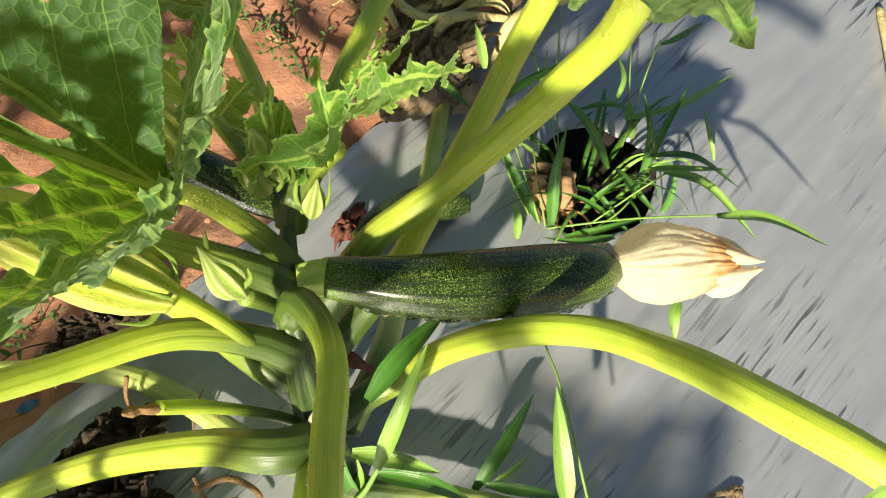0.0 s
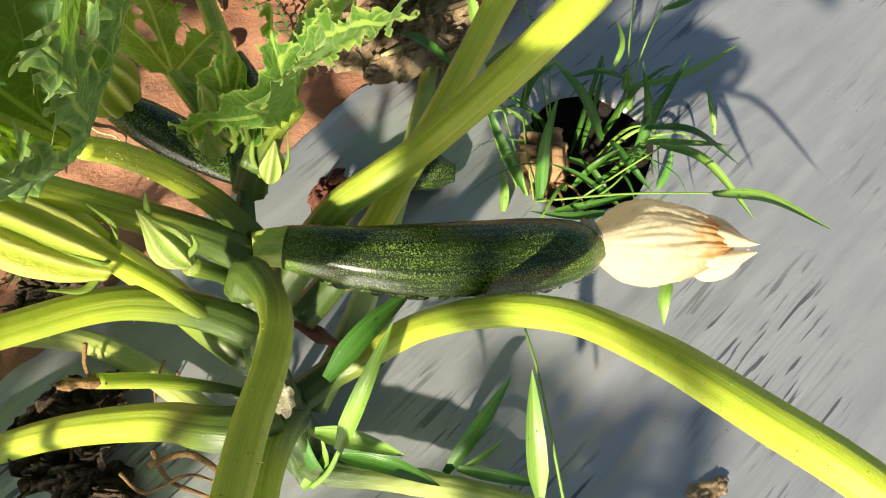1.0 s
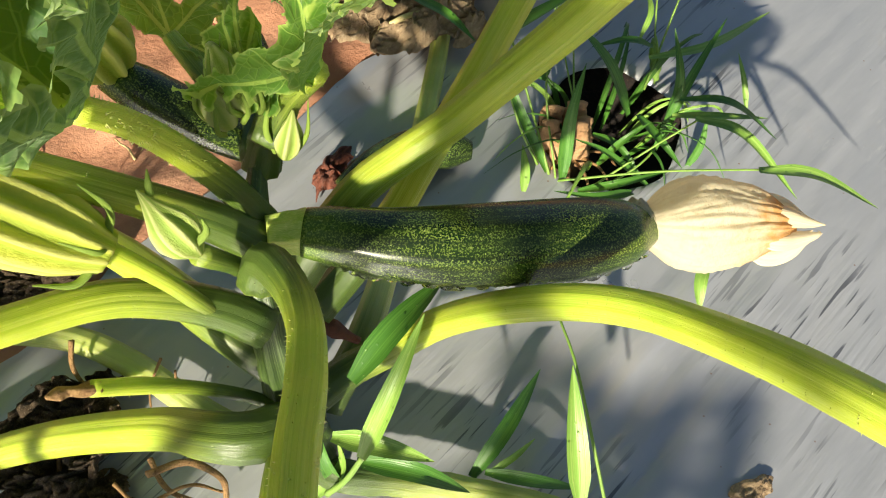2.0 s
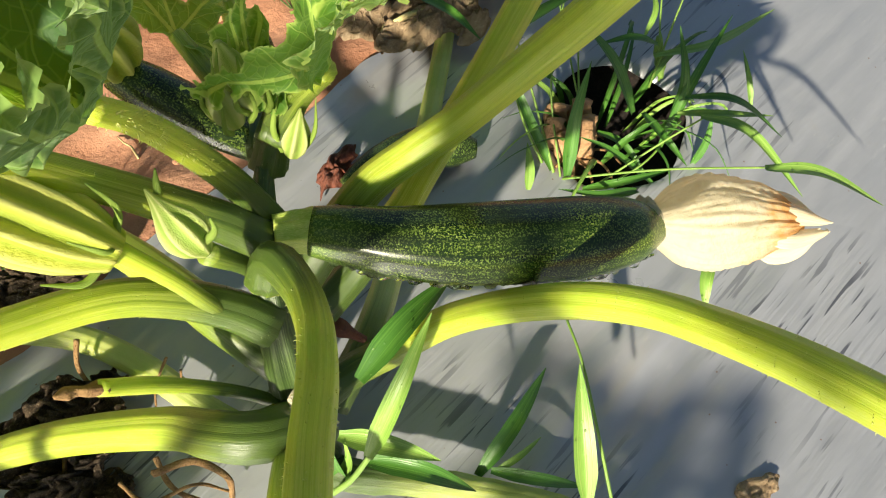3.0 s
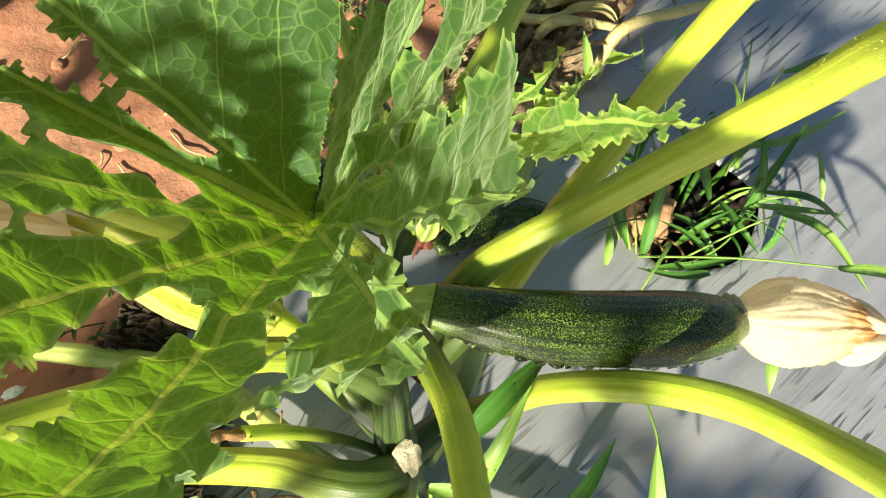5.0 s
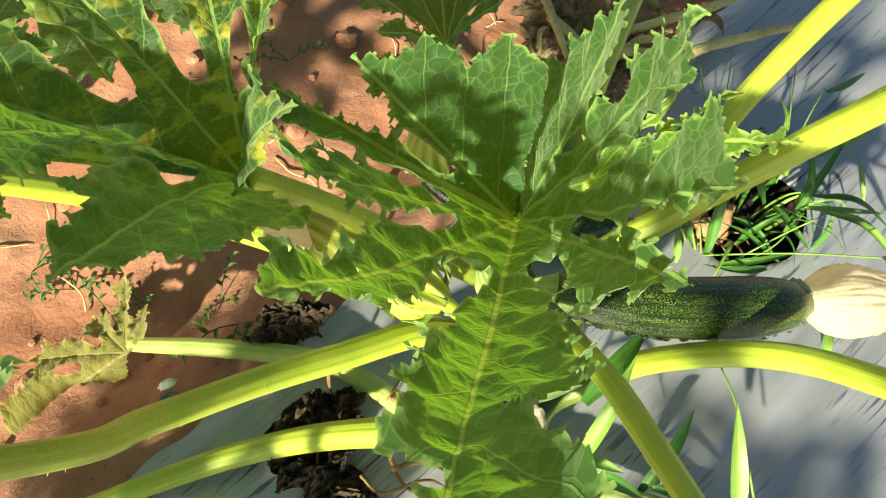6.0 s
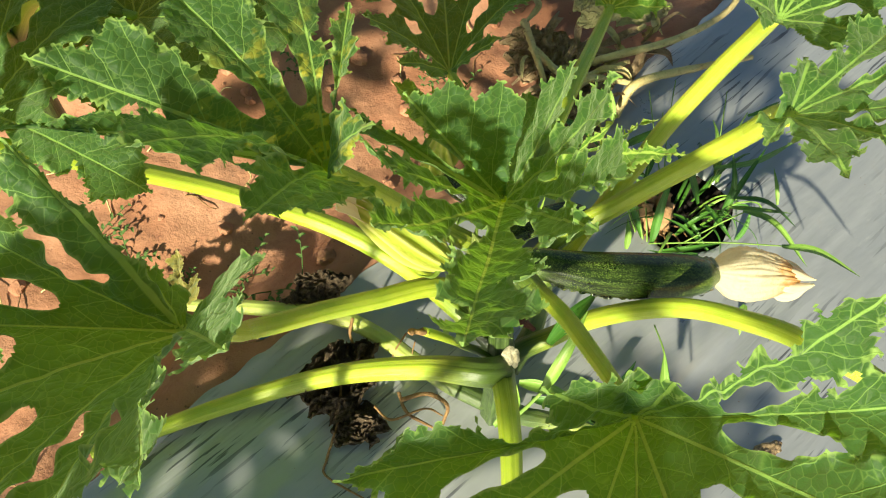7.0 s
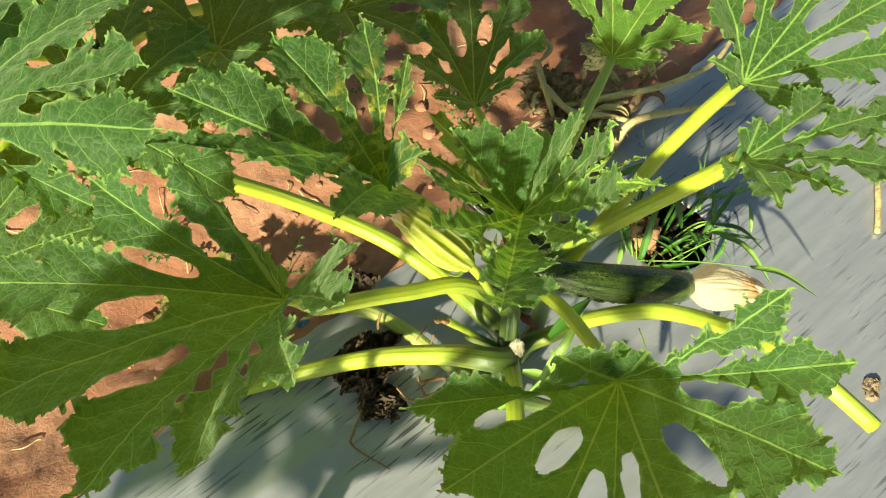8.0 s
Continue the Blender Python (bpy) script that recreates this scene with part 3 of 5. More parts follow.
def crumple(name, centre, size, material, label, category, seed=1, height=0.03, turn=0.0, cuts=46, parent=None, kind="", fine=1.0):
    """A dead, crumpled leaf lying on the ground."""
    verts, faces, uvs = [], [], []
    ct, st = math.cos(turn), math.sin(turn)
    for i in range(cuts + 1):
        for j in range(cuts + 1):
            u, v = i / cuts * 2 - 1, j / cuts * 2 - 1
            rr = math.hypot(u, v)
            a = math.atan2(v, u)
            m = max(abs(u), abs(v)) / (rr + 1e-9) * (0.82 + 0.3 * noise.noise((math.cos(a) * 2.2, math.sin(a) * 2.2, seed * 3.3)))
            x, y = u * m * size[0], v * m * size[1]
            p = (x * 26 + seed * 5, y * 26, seed)
            f = noise.noise(p) * 0.6 + 0.55 * abs(noise.noise((x * 55 * fine, y * 55 * fine, seed * 2.0))) + 0.35 * abs(noise.noise((x * 130 * fine, y * 130 * fine, seed))) + 0.22 * fine * noise.noise((x * 290 * fine, y * 290 * fine, seed))
            z = height * (0.5 + f) * (1 - 0.55 * min(1, rr * m) ** 2)
            dx = 0.6 * height * noise.noise((x * 60, y * 60, seed + 20))
            verts.append((centre[0] + (x + dx) * ct - y * st, centre[1] + (x + dx) * st + y * ct, centre[2] + max(z, -0.002)))
            uvs.append((x, y))
    for i in range(cuts):
        for j in range(cuts):
            a = i * (cuts + 1) + j
            faces.append((a, a + cuts + 1, a + cuts + 2, a + 1))
    ob = link_mesh(name, verts, faces, material, parent, "", uvs)
    return tagged(ob, label, category, kind=kind)


def dew(ob, count, size, seed=1, up=0.25, keep=None):
    """Drops of water on the upper side of a part."""
    rng = random.Random(seed)
    faces = [p for p in ob.data.polygons if p.normal.z > up and (keep is None or keep(p.center))]
    for p in rng.choices(faces, weights=[f.area for f in faces], k=count):
        r = rng.uniform(*size)
        d = new("water_drop", DROP)
        turn = p.normal.to_track_quat("Z", "Y").to_matrix().to_4x4()
        d.parent = ob
        d.matrix_basis = Matrix.Translation(p.center) @ turn @ Matrix.Diagonal((r * rng.uniform(0.8, 1.25), r, r * 0.7, 1))


drop_bm = bmesh.new()
bmesh.ops.create_icosphere(drop_bm, subdivisions=3, radius=1.0)
DROP = bpy.data.meshes.new("water_drop")
drop_bm.to_mesh(DROP)
drop_bm.free()
DROP.materials.append(WATER)
DROP.polygons.foreach_set("use_smooth", [True] * len(DROP.polygons))

# ---- ground ----
EDGE_A, EDGE_B = np.array((-0.345, 0.085)), np.array((0.155, 0.66))
EDGE_D = unit(EDGE_B - EDGE_A)
EDGE_N = np.array((EDGE_D[1], -EDGE_D[0]))
HOLE = np.array((0.168, 0.392))


def side_of(x, y):
    """Metres from the film's edge, positive on the film."""
    return (x - EDGE_A[0]) * EDGE_N[0] + (y - EDGE_A[1]) * EDGE_N[1]


def soil_height(x, y):
    s = side_of(x, y)
    n1 = noise.noise((x * 6, y * 6, 1.0))
    n2 = noise.noise((x * 22, y * 22, 4.0))
    n3 = noise.noise((x * 70, y * 70, 9.0))
    rough = 0.012 * n1 + 0.007 * n2 + 0.0035 * n3
    if s > 0:
        z = -0.014
        d = math.hypot(x - HOLE[0], y - HOLE[1])
        if d < 0.075:
            z -= 0.07
        return z
    if s > -0.16:
        f = -s / 0.16
        z = -0.014 - 0.095 * f * f * (3 - 2 * f)
    elif s > -0.50:
        z = -0.109
    elif s > -0.75:
        f = (-s - 0.50) / 0.25
        z = -0.109 + 0.10 * f * f * (3 - 2 * f)
    else:
        z = -0.009
    k = min(1, max(0, -s / 0.03))
    return z + rough * k if s > -0.8 else z


def spread(lo, hi, step, far):
    v = list(np.arange(lo, hi, step))
    a, st = v[0], step
    left, right = [], []
    while a > -far:
        st *= 1.45
        a -= st
        left.append(a)
    a, st = v[-1], step
    while a < far:
        st *= 1.45
        a += st
        right.append(a)
    return left[::-1] + v + right


xs, ys = spread(-1.15, 0.45, 0.0085, 400), spread(-0.25, 1.15, 0.0085, 400)
gv = [(x, y, soil_height(x, y)) for x in xs for y in ys]
nx, ny = len(xs), len(ys)
gf = [(i * ny + j, (i + 1) * ny + j, (i + 1) * ny + j + 1, i * ny + j + 1) for i in range(nx - 1) for j in range(ny - 1)]
ground = link_mesh("ground", gv, gf, SOIL)
tagged(ground, "crumbly red-brown garden soil with a furrow", "ground", kind="structure")


def film_height(s, l):
    """Height of the film over the bed, in the bed's own axes: from its edge, and along it."""
    z = 0.0035 * noise.noise((s * 6, l * 3, 2.0)) + 0.0022 * noise.noise((s * 34, l * 4.5, 6.0)) + 0.0009 * noise.noise((s * 95, l * 9, 3.0))
    z += 0.0034 * max(0, noise.noise((s * 5, l * 5, 11.0)) + 0.15) * (0.5 - abs(noise.noise((s * 48 + l * 9, l * 6.5, 8.0))) * 2.2)
    if s < 0.05:
        z -= 0.012 * (1 - s / 0.05) ** 2
    return z + 0.001


def film(name, s_range, l_range, step, hole=None):
    verts, faces, index = [], [], {}
    ss, ls = np.arange(*s_range, step), np.arange(*l_range, step * 1.6)
    for i, s in enumerate(ss):
        for j, l in enumerate(ls):
            s2 = s + (0.014 * noise.noise((l * 7, 3.0, 1.0)) + 0.006 * noise.noise((l * 31, 5.0, 1.0))) * max(0, 1 - abs(s - s_range[0]) / 0.06)
            p = EDGE_A + EDGE_N * s2 + EDGE_D * l
            z = film_height(abs(s2), l)
            if hole is not None:
                d = p - hole
                r = np.linalg.norm(d)
                lim = 0.056 * (1 + 0.10 * noise.noise((d[0] / (r + 1e-6) * 1.5, d[1] / (r + 1e-6) * 1.5, 2.0)))
                if r < lim:
                    if r < lim - step * 1.7:
                        continue
                    p = hole + d / r * lim
                    z -= 0.004
            index[(i, j)] = len(verts)
            verts.append((p[0], p[1], z))
    for i in range(len(ss) - 1):
        for j in range(len(ls) - 1):
            q = [(i, j), (i + 1, j), (i + 1, j + 1), (i, j + 1)]
            if all(k in index for k in q):
                faces.append(tuple(index[k] for k in q))
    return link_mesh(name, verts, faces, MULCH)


# cup under the hole, coloured near-black for the shade down there
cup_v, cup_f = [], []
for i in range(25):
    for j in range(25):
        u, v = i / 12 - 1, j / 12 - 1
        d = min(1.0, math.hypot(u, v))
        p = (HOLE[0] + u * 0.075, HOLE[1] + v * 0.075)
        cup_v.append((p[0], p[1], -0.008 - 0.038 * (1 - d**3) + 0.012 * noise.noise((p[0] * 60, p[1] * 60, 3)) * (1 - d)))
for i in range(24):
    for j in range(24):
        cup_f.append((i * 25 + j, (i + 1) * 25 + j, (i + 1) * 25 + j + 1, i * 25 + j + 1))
tagged(link_mesh("planting_hole", cup_v, cup_f, HOLE_SHADED), "dark planting hole cut through the film", "planting hole", kind="structure")

far_film = film("mulch_film", (-1.9, -0.80), (-5.0, 6.0), 0.03)
tagged(far_film, "grey plastic mulch film on the next bed", "mulch film", kind="structure")
for span in ((-5.0, -0.6), (1.09, 6.0)):
    tagged(film("mulch_film", (0.0, 0.92), span, 0.05), "grey plastic mulch film further along the bed", "mulch film", kind="structure")
mulch = film("mulch_film", (0.0, 0.9), (-0.6, 1.1), 0.0042, HOLE)
tagged(mulch, "wrinkled silver-grey plastic mulch film over the bed", "mulch film", kind="structure")

# ---- the squash plant ----
plant = empty("zucchini_plant", (-0.03, 0.13, 0.0), "leafy green zucchini plant with fruits, growing through grey mulch film", "zucchini plant")


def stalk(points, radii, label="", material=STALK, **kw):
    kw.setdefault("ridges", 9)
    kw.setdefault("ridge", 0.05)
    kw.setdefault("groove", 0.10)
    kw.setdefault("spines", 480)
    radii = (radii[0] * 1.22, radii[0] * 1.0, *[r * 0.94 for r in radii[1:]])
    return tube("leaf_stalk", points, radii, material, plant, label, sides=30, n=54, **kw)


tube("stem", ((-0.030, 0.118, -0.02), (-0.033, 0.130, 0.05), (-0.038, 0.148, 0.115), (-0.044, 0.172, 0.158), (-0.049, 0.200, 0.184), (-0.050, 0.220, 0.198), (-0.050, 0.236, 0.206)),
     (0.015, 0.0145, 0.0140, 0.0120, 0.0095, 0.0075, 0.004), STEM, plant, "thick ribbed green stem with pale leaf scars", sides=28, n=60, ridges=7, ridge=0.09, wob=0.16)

stalk(((-0.034, 0.150, 0.075), (-0.012, 0.170, 0.074), (0.011, 0.181, 0.084), (0.038, 0.190, 0.114), (0.062, 0.188, 0.152), (0.084, 0.181, 0.190), (0.103, 0.174, 0.215), (0.121, 0.166, 0.232), (0.133, 0.154, 0.253), (0.140, 0.142, 0.275), (0.147, 0.131, 0.293), (0.156, 0.118, 0.310), (0.167, 0.105, 0.324), (0.183, 0.092, 0.332), (0.203, 0.076, 0.335), (0.235, 0.055, 0.33)),
      (0.0090, 0.0090, 0.0086, 0.0082, 0.0078, 0.0072), "arching yellow-green stalk")
stalk(((-0.042, 0.178, 0.205), (-0.037, 0.182, 0.219), (-0.028, 0.174, 0.224), (-0.020, 0.163, 0.231), (-0.014, 0.151, 0.245), (-0.009, 0.138, 0.263), (-0.003, 0.116, 0.293), (0.002, 0.090, 0.328), (0.010, 0.055, 0.372), (0.016, 0.027, 0.406)),
      (0.0078, 0.0074, 0.0070, 0.0065, 0.0058, 0.0052, 0.005))
stalk(((-0.044, 0.168, 0.165), (-0.062, 0.172, 0.178), (-0.085, 0.171, 0.193), (-0.110, 0.163, 0.209), (-0.146, 0.136, 0.236), (-0.178, 0.111, 0.264), (-0.202, 0.085, 0.298), (-0.210, 0.068, 0.33), (-0.206, 0.052, 0.372), (-0.212, 0.034, 0.428)),
      (0.0086, 0.0082, 0.0077, 0.0070, 0.0060, 0.0055))
stalk(((-0.036, 0.128, 0.125), (-0.052, 0.120, 0.136), (-0.074, 0.121, 0.130), (-0.100, 0.126, 0.108), (-0.149, 0.124, 0.085), (-0.195, 0.119, 0.058), (-0.238, 0.110, 0.033), (-0.281, 0.095, 0.018), (-0.34, 0.066, 0.012), (-0.42, 0.02, 0.012)),
      (0.0112, 0.0110, 0.0105, 0.0098, 0.0088, 0.008))
stalk(((-0.04, 0.125, 0.02), (-0.085, 0.139, 0.022), (-0.12, 0.156, 0.026), (-0.16, 0.178, 0.022), (-0.21, 0.194, 0.018), (-0.30, 0.198, 0.0), (-0.39, 0.20, -0.03)),
      (0.0085, 0.0095, 0.009, 0.0085, 0.007), "fading pale stalk lying on the film", STALK_PALE, spines=20)
stalk(((-0.040, 0.195, 0.145), (-0.022, 0.215, 0.168), (-0.003, 0.236, 0.186), (0.018, 0.251, 0.195), (0.038, 0.260, 0.210), (0.055, 0.265, 0.232), (0.071, 0.268, 0.256), (0.084, 0.268, 0.280), (0.094, 0.267, 0.302), (0.103, 0.265, 0.323), (0.108, 0.260, 0.345), (0.105, 0.240, 0.39), (0.085, 0.198, 0.445)),
      (0.0092, 0.0090, 0.0088, 0.0084, 0.0078, 0.0065))
stalk(((-0.03, 0.195, 0.11), (-0.010, 0.218, 0.122), (0.012, 0.243, 0.145), (0.023, 0.260, 0.159), (0.042, 0.285, 0.188), (0.059, 0.306, 0.219), (0.074, 0.325, 0.249), (0.088, 0.335, 0.285), (0.098, 0.336, 0.325), (0.103, 0.328, 0.365), (0.101, 0.311, 0.405)),
      (0.0085, 0.0082, 0.0080, 0.0074, 0.0065))
stalk(((-0.025, 0.150, 0.06), (-0.005, 0.195, 0.07), (0.006, 0.262, 0.045), (0.017, 0.345, 0.02), (0.027, 0.43, 0.010), (0.034, 0.50, 0.012), (0.05, 0.56, 0.02)),
      (0.0085, 0.0085, 0.0078, 0.0070), "pale stalk lying along the film", STALK_PALE, spines=20)
stalk(((-0.046, 0.212, 0.190), (-0.058, 0.218, 0.214), (-0.065, 0.214, 0.245), (-0.066, 0.203, 0.282), (-0.064, 0.188, 0.320), (-0.062, 0.174, 0.349)), (0.0064, 0.0060, 0.0050, 0.0042))
stalk(((-0.045, 0.200, 0.190), (-0.063, 0.204, 0.205), (-0.09, 0.203, 0.230), (-0.12, 0.195, 0.272), (-0.150, 0.182, 0.328), (-0.176, 0.167, 0.377)), (0.0085, 0.0076, 0.0066, 0.0056, 0.005))
stalk(((-0.042, 0.160, 0.105), (-0.060, 0.169, 0.119), (-0.083, 0.182, 0.127), (-0.110, 0.200, 0.126), (-0.145, 0.220, 0.126), (-0.195, 0.238, 0.133), (-0.255, 0.246, 0.15), (-0.33, 0.235, 0.20), (-0.42, 0.19, 0.30), (-0.50, 0.13, 0.41)),
      (0.010, 0.0098, 0.009, 0.0085, 0.0075, 0.0065))
stalk(((-0.050, 0.238, 0.205), (-0.062, 0.275, 0.20), (-0.080, 0.325, 0.192), (-0.105, 0.375, 0.188), (-0.122, 0.403, 0.187)), (0.007, 0.0068, 0.006, 0.0045))
stalk(((-0.045, 0.240, 0.215), (-0.030, 0.285, 0.235), (-0.008, 0.36, 0.24), (0.012, 0.43, 0.228), (0.026, 0.482, 0.217)), (0.0075, 0.007, 0.0065, 0.005))
stalk(((-0.050, 0.236, 0.200), (-0.044, 0.246, 0.218), (-0.032, 0.252, 0.24), (-0.018, 0.250, 0.262)), (0.0078, 0.0078, 0.007, 0.006), "young leaf stalk")
stalk(((-0.034, 0.138, 0.085), (-0.033, 0.122, 0.115), (-0.031, 0.100, 0.142), (-0.028, 0.076, 0.160), (-0.024, 0.045, 0.172), (-0.02, 0.0, 0.18)), (0.0110, 0.0105, 0.0098, 0.0090, 0.008), "broad green stalk")
tube("flower_stalk", ((-0.042, 0.140, 0.115), (-0.060, 0.143, 0.125), (-0.078, 0.142, 0.142), (-0.094, 0.137, 0.168), (-0.107, 0.129, 0.197)), (0.0034, 0.0034, 0.0036, 0.0042, 0.0038), STALK, plant, "bare flower stalk with a dried end", sides=14, n=30, spines=20)
tube("dry_end", ((-0.106, 0.1295, 0.194), (-0.110, 0.127, 0.200), (-0.115, 0.126, 0.203), (-0.119, 0.122, 0.209)), (0.0036, 0.0026, 0.0018, 0.0028, 0.0008), TENDRIL, plant, "shrivelled brown stalk end", sides=14, n=24, wob=0.7)
tube("side_shoot", ((-0.04, 0.150, 0.10), (-0.055, 0.160, 0.075), (-0.072, 0.178, 0.03), (-0.08, 0.19, 0.004)), (0.0045, 0.0042, 0.004), STALK_PALE, plant, "", sides=10, n=16)
tube("side_shoot", ((-0.042, 0.150, 0.07), (-0.052, 0.152, 0.04), (-0.058, 0.158, 0.004)), (0.0048, 0.0044, 0.004), STALK_PALE, plant, "", sides=10, n=16)

leaf_blade("leaf", (-0.062, 0.173, 0.350), ((-0.030, 0.246, 0.412), (-0.009, 0.202, 0.454), (-0.008, 0.130, 0.470), (-0.020, 0.105, 0.460), (-0.078, 0.016, 0.522), (-0.128, 0.076, 0.480), (-0.145, 0.137, 0.450), (-0.160, 0.183, 0.418), (-0.132, 0.199, 0.420)),
           LEAF, plant, "young cupped dark green lobed leaf", seed=3, curl=0.07, ruffle=0.035, sinus=0.26, full=1.4, fold=0.10, cap=0.52, step=0.0013, arch=-0.03, gaps=(0.44, 0.50), hole=0.8, slopes=(0.08, 0.16, 0.26), subs=0.9)
leaf_blade("leaf", (-0.018, 0.250, 0.262), ((-0.068, 0.229, 0.275), (-0.023, 0.267, 0.310), (0.013, 0.258, 0.345), (0.033, 0.238, 0.375), (0.037, 0.202, 0.397)),
           LEAF_YOUNG, plant, "young leaf folded upward with light frilled edge", seed=41, curl=0.12, ruffle=0.12, fold=0.3, sinus=0.5, outer=0.12, step=0.0014, full=0.75, cap=0.26, slopes=(0.2, 0.4))
leaf_blade("leaf", (-0.176, 0.167, 0.370), ((-0.142, 0.158, 0.443), (-0.177, 0.262, 0.418), (-0.218, 0.278, 0.440), (-0.278, 0.229, 0.455), (-0.329, 0.157, 0.465), (-0.351, 0.118, 0.450), (-0.259, 0.099, 0.474), (-0.192, 0.082, 0.456)),
           LEAF_SPOT, plant, "large lobed leaf with yellow blotches along its veins", seed=5, sinus=0.30, cap=0.34, full=1.1, arch=0.12, gaps=(0.36, 0.5), hole=1.25, slopes=(0.0, 0.12, 0.3))
leaf_blade("leaf", (0.016, 0.026, 0.406), ((0.023, 0.034, 0.455), (0.074, 0.046, 0.545), (0.113, 0.017, 0.530), (0.106, -0.045, 0.525), (0.050, -0.125, 0.505), (0.008, -0.165, 0.490), (-0.050, -0.160, 0.475), (-0.094, -0.079, 0.455), (-0.126, -0.032, 0.450), (-0.039, 0.021, 0.455)),
           LEAF, plant, "broad sunlit lobed leaf with oval gaps", seed=8, sinus=0.27, fold=0.05, arch=0.07, full=1.3, cap=0.42, gaps=(0.46, 0.60), hole=0.85, subs=0.8, slopes=(-0.12, -0.05, 0.05))
leaf_blade("leaf", (-0.214, 0.030, 0.432), ((-0.239, 0.056, 0.452), (-0.290, 0.082, 0.508), (-0.349, 0.069, 0.480), (-0.404, -0.006, 0.455), (-0.355, -0.088, 0.475), (-0.272, -0.130, 0.500), (-0.214, -0.107, 0.520), (-0.168, -0.058, 0.548), (-0.154, -0.009, 0.538)),
           LEAF, plant, "large lobed leaf, half in shade, with frilled edge", seed=11, curl=0.12, sinus=0.30, full=1.1, cap=0.34, fold=0.06, gaps=(0.42, 0.58), slopes=(-0.05, 0.08, 0.2), subs=1.3)
leaf_blade("leaf", (0.085, 0.195, 0.450), ((0.069, 0.170, 0.455), (0.097, 0.140, 0.481), (0.145, 0.160, 0.475), (0.205, 0.194, 0.470), (0.231, 0.275, 0.450), (0.152, 0.269, 0.450), (0.095, 0.233, 0.455)),
           LEAF, plant, "dark lobed leaf over the film", seed=14, sinus=0.4, full=0.9)
leaf_blade("leaf", (0.102, 0.304, 0.410), ((0.065, 0.303, 0.430), (0.061, 0.387, 0.450), (0.112, 0.451, 0.460), (0.186, 0.454, 0.460), (0.242, 0.417, 0.450), (0.247, 0.354, 0.430), (0.172, 0.285, 0.420)),
           LEAF, plant, "pale sunlit lobed leaf", seed=17, sinus=0.4, full=0.9)
leaf_blade("leaf", (-0.122, 0.403, 0.187), ((-0.078, 0.420, 0.225), (-0.055, 0.50, 0.22), (-0.10, 0.58, 0.20), (-0.16, 0.58, 0.20), (-0.21, 0.52, 0.20), (-0.215, 0.43, 0.22), (-0.17, 0.385, 0.215)),
           LEAF, plant, "dark lobed leaf over the furrow", seed=19)
leaf_blade("leaf", (0.026, 0.482, 0.217), ((0.080, 0.470, 0.235), (0.13, 0.52, 0.245), (0.09, 0.62, 0.25), (0.0, 0.63, 0.25), (-0.06, 0.56, 0.25), (-0.01, 0.485, 0.235)),
           LEAF_YOUNG, plant, "small lobed leaf with curled light edge", seed=23, curl=0.2)
leaf_blade("leaf", (-0.510, 0.120, 0.415), ((-0.44, 0.05, 0.43), (-0.36, 0.075, 0.42), (-0.312, 0.118, 0.470), (-0.342, 0.167, 0.463), (-0.40, 0.26, 0.44), (-0.50, 0.28, 0.43), (-0.62, 0.20, 0.42)),
           LEAF, plant, "large pale sunlit lobed leaf", seed=29, full=1.15, cap=0.5, fold=0.06)
leaf_blade("leaf", (-0.052, 0.240, 0.240), ((-0.064, 0.243, 0.250), (-0.062, 0.248, 0.256), (-0.054, 0.252, 0.258), (-0.046, 0.248, 0.252)), LEAF_YOUNG, plant, "small crinkled young leaf at the growing tip", seed=37, curl=0.3, ruffle=0.3, step=0.0009, tooth=0.002)

# ---- its fruits and flowers ----


def zucchini(points, radii, label):
    return lathe("fruit", points, radii, FRUIT, plant, label, sides=48, n=80, lobes=8, lobe=0.022, dent=0.03)


fruit = zucchini(((-0.027, 0.208, 0.192), (-0.008, 0.207, 0.191), (0.013, 0.206, 0.189), (0.040, 0.208, 0.186), (0.061, 0.212, 0.181), (0.101, 0.220, 0.174), (0.145, 0.233, 0.165)),
                 (0.0118, 0.0142, 0.0162, 0.0180, 0.0192, 0.0200, 0.0206, 0.0209, 0.0210, 0.0208, 0.0195, 0.0165, 0.0080), "glossy dark green speckled zucchini wet with dew")
lathe("fruit_stalk", ((-0.044, 0.204, 0.196), (-0.036, 0.206, 0.194), (-0.026, 0.208, 0.192)), (0.0088, 0.0092, 0.0105, 0.0118), FRUIT_STALK, fruit, "pale green ribbed fruit stalk", sides=64, n=24, lobes=8, lobe=0.12, crease=2.0)
flower = lathe("flower", ((0.140, 0.2350, 0.1635), (0.160, 0.2370, 0.162), (0.180, 0.2385, 0.163), (0.200, 0.239, 0.165), (0.220, 0.2395, 0.164)),
               (0.0095, 0.0165, 0.0215, 0.0238, 0.0240, 0.0230, 0.0210, 0.0185, 0.0150, 0.0100, 0.0035), PETAL_WHITE, fruit, "closed wilted cream flower with orange-brown tip", sides=130, n=80, lobes=5, lobe=0.04, dent=0.10, twist=0.5, flat=0.95, pleat=0.22, seed=4)
lathe("calyx", ((0.1325, 0.2345, 0.1652), (0.1375, 0.2350, 0.1645), (0.1425, 0.2352, 0.1635)), (0.0105, 0.0128, 0.0130, 0.0118, 0.0095), SCAR, fruit, "pale corky ring where the flower joins the fruit", sides=40, n=14, dent=0.25, seed=6)
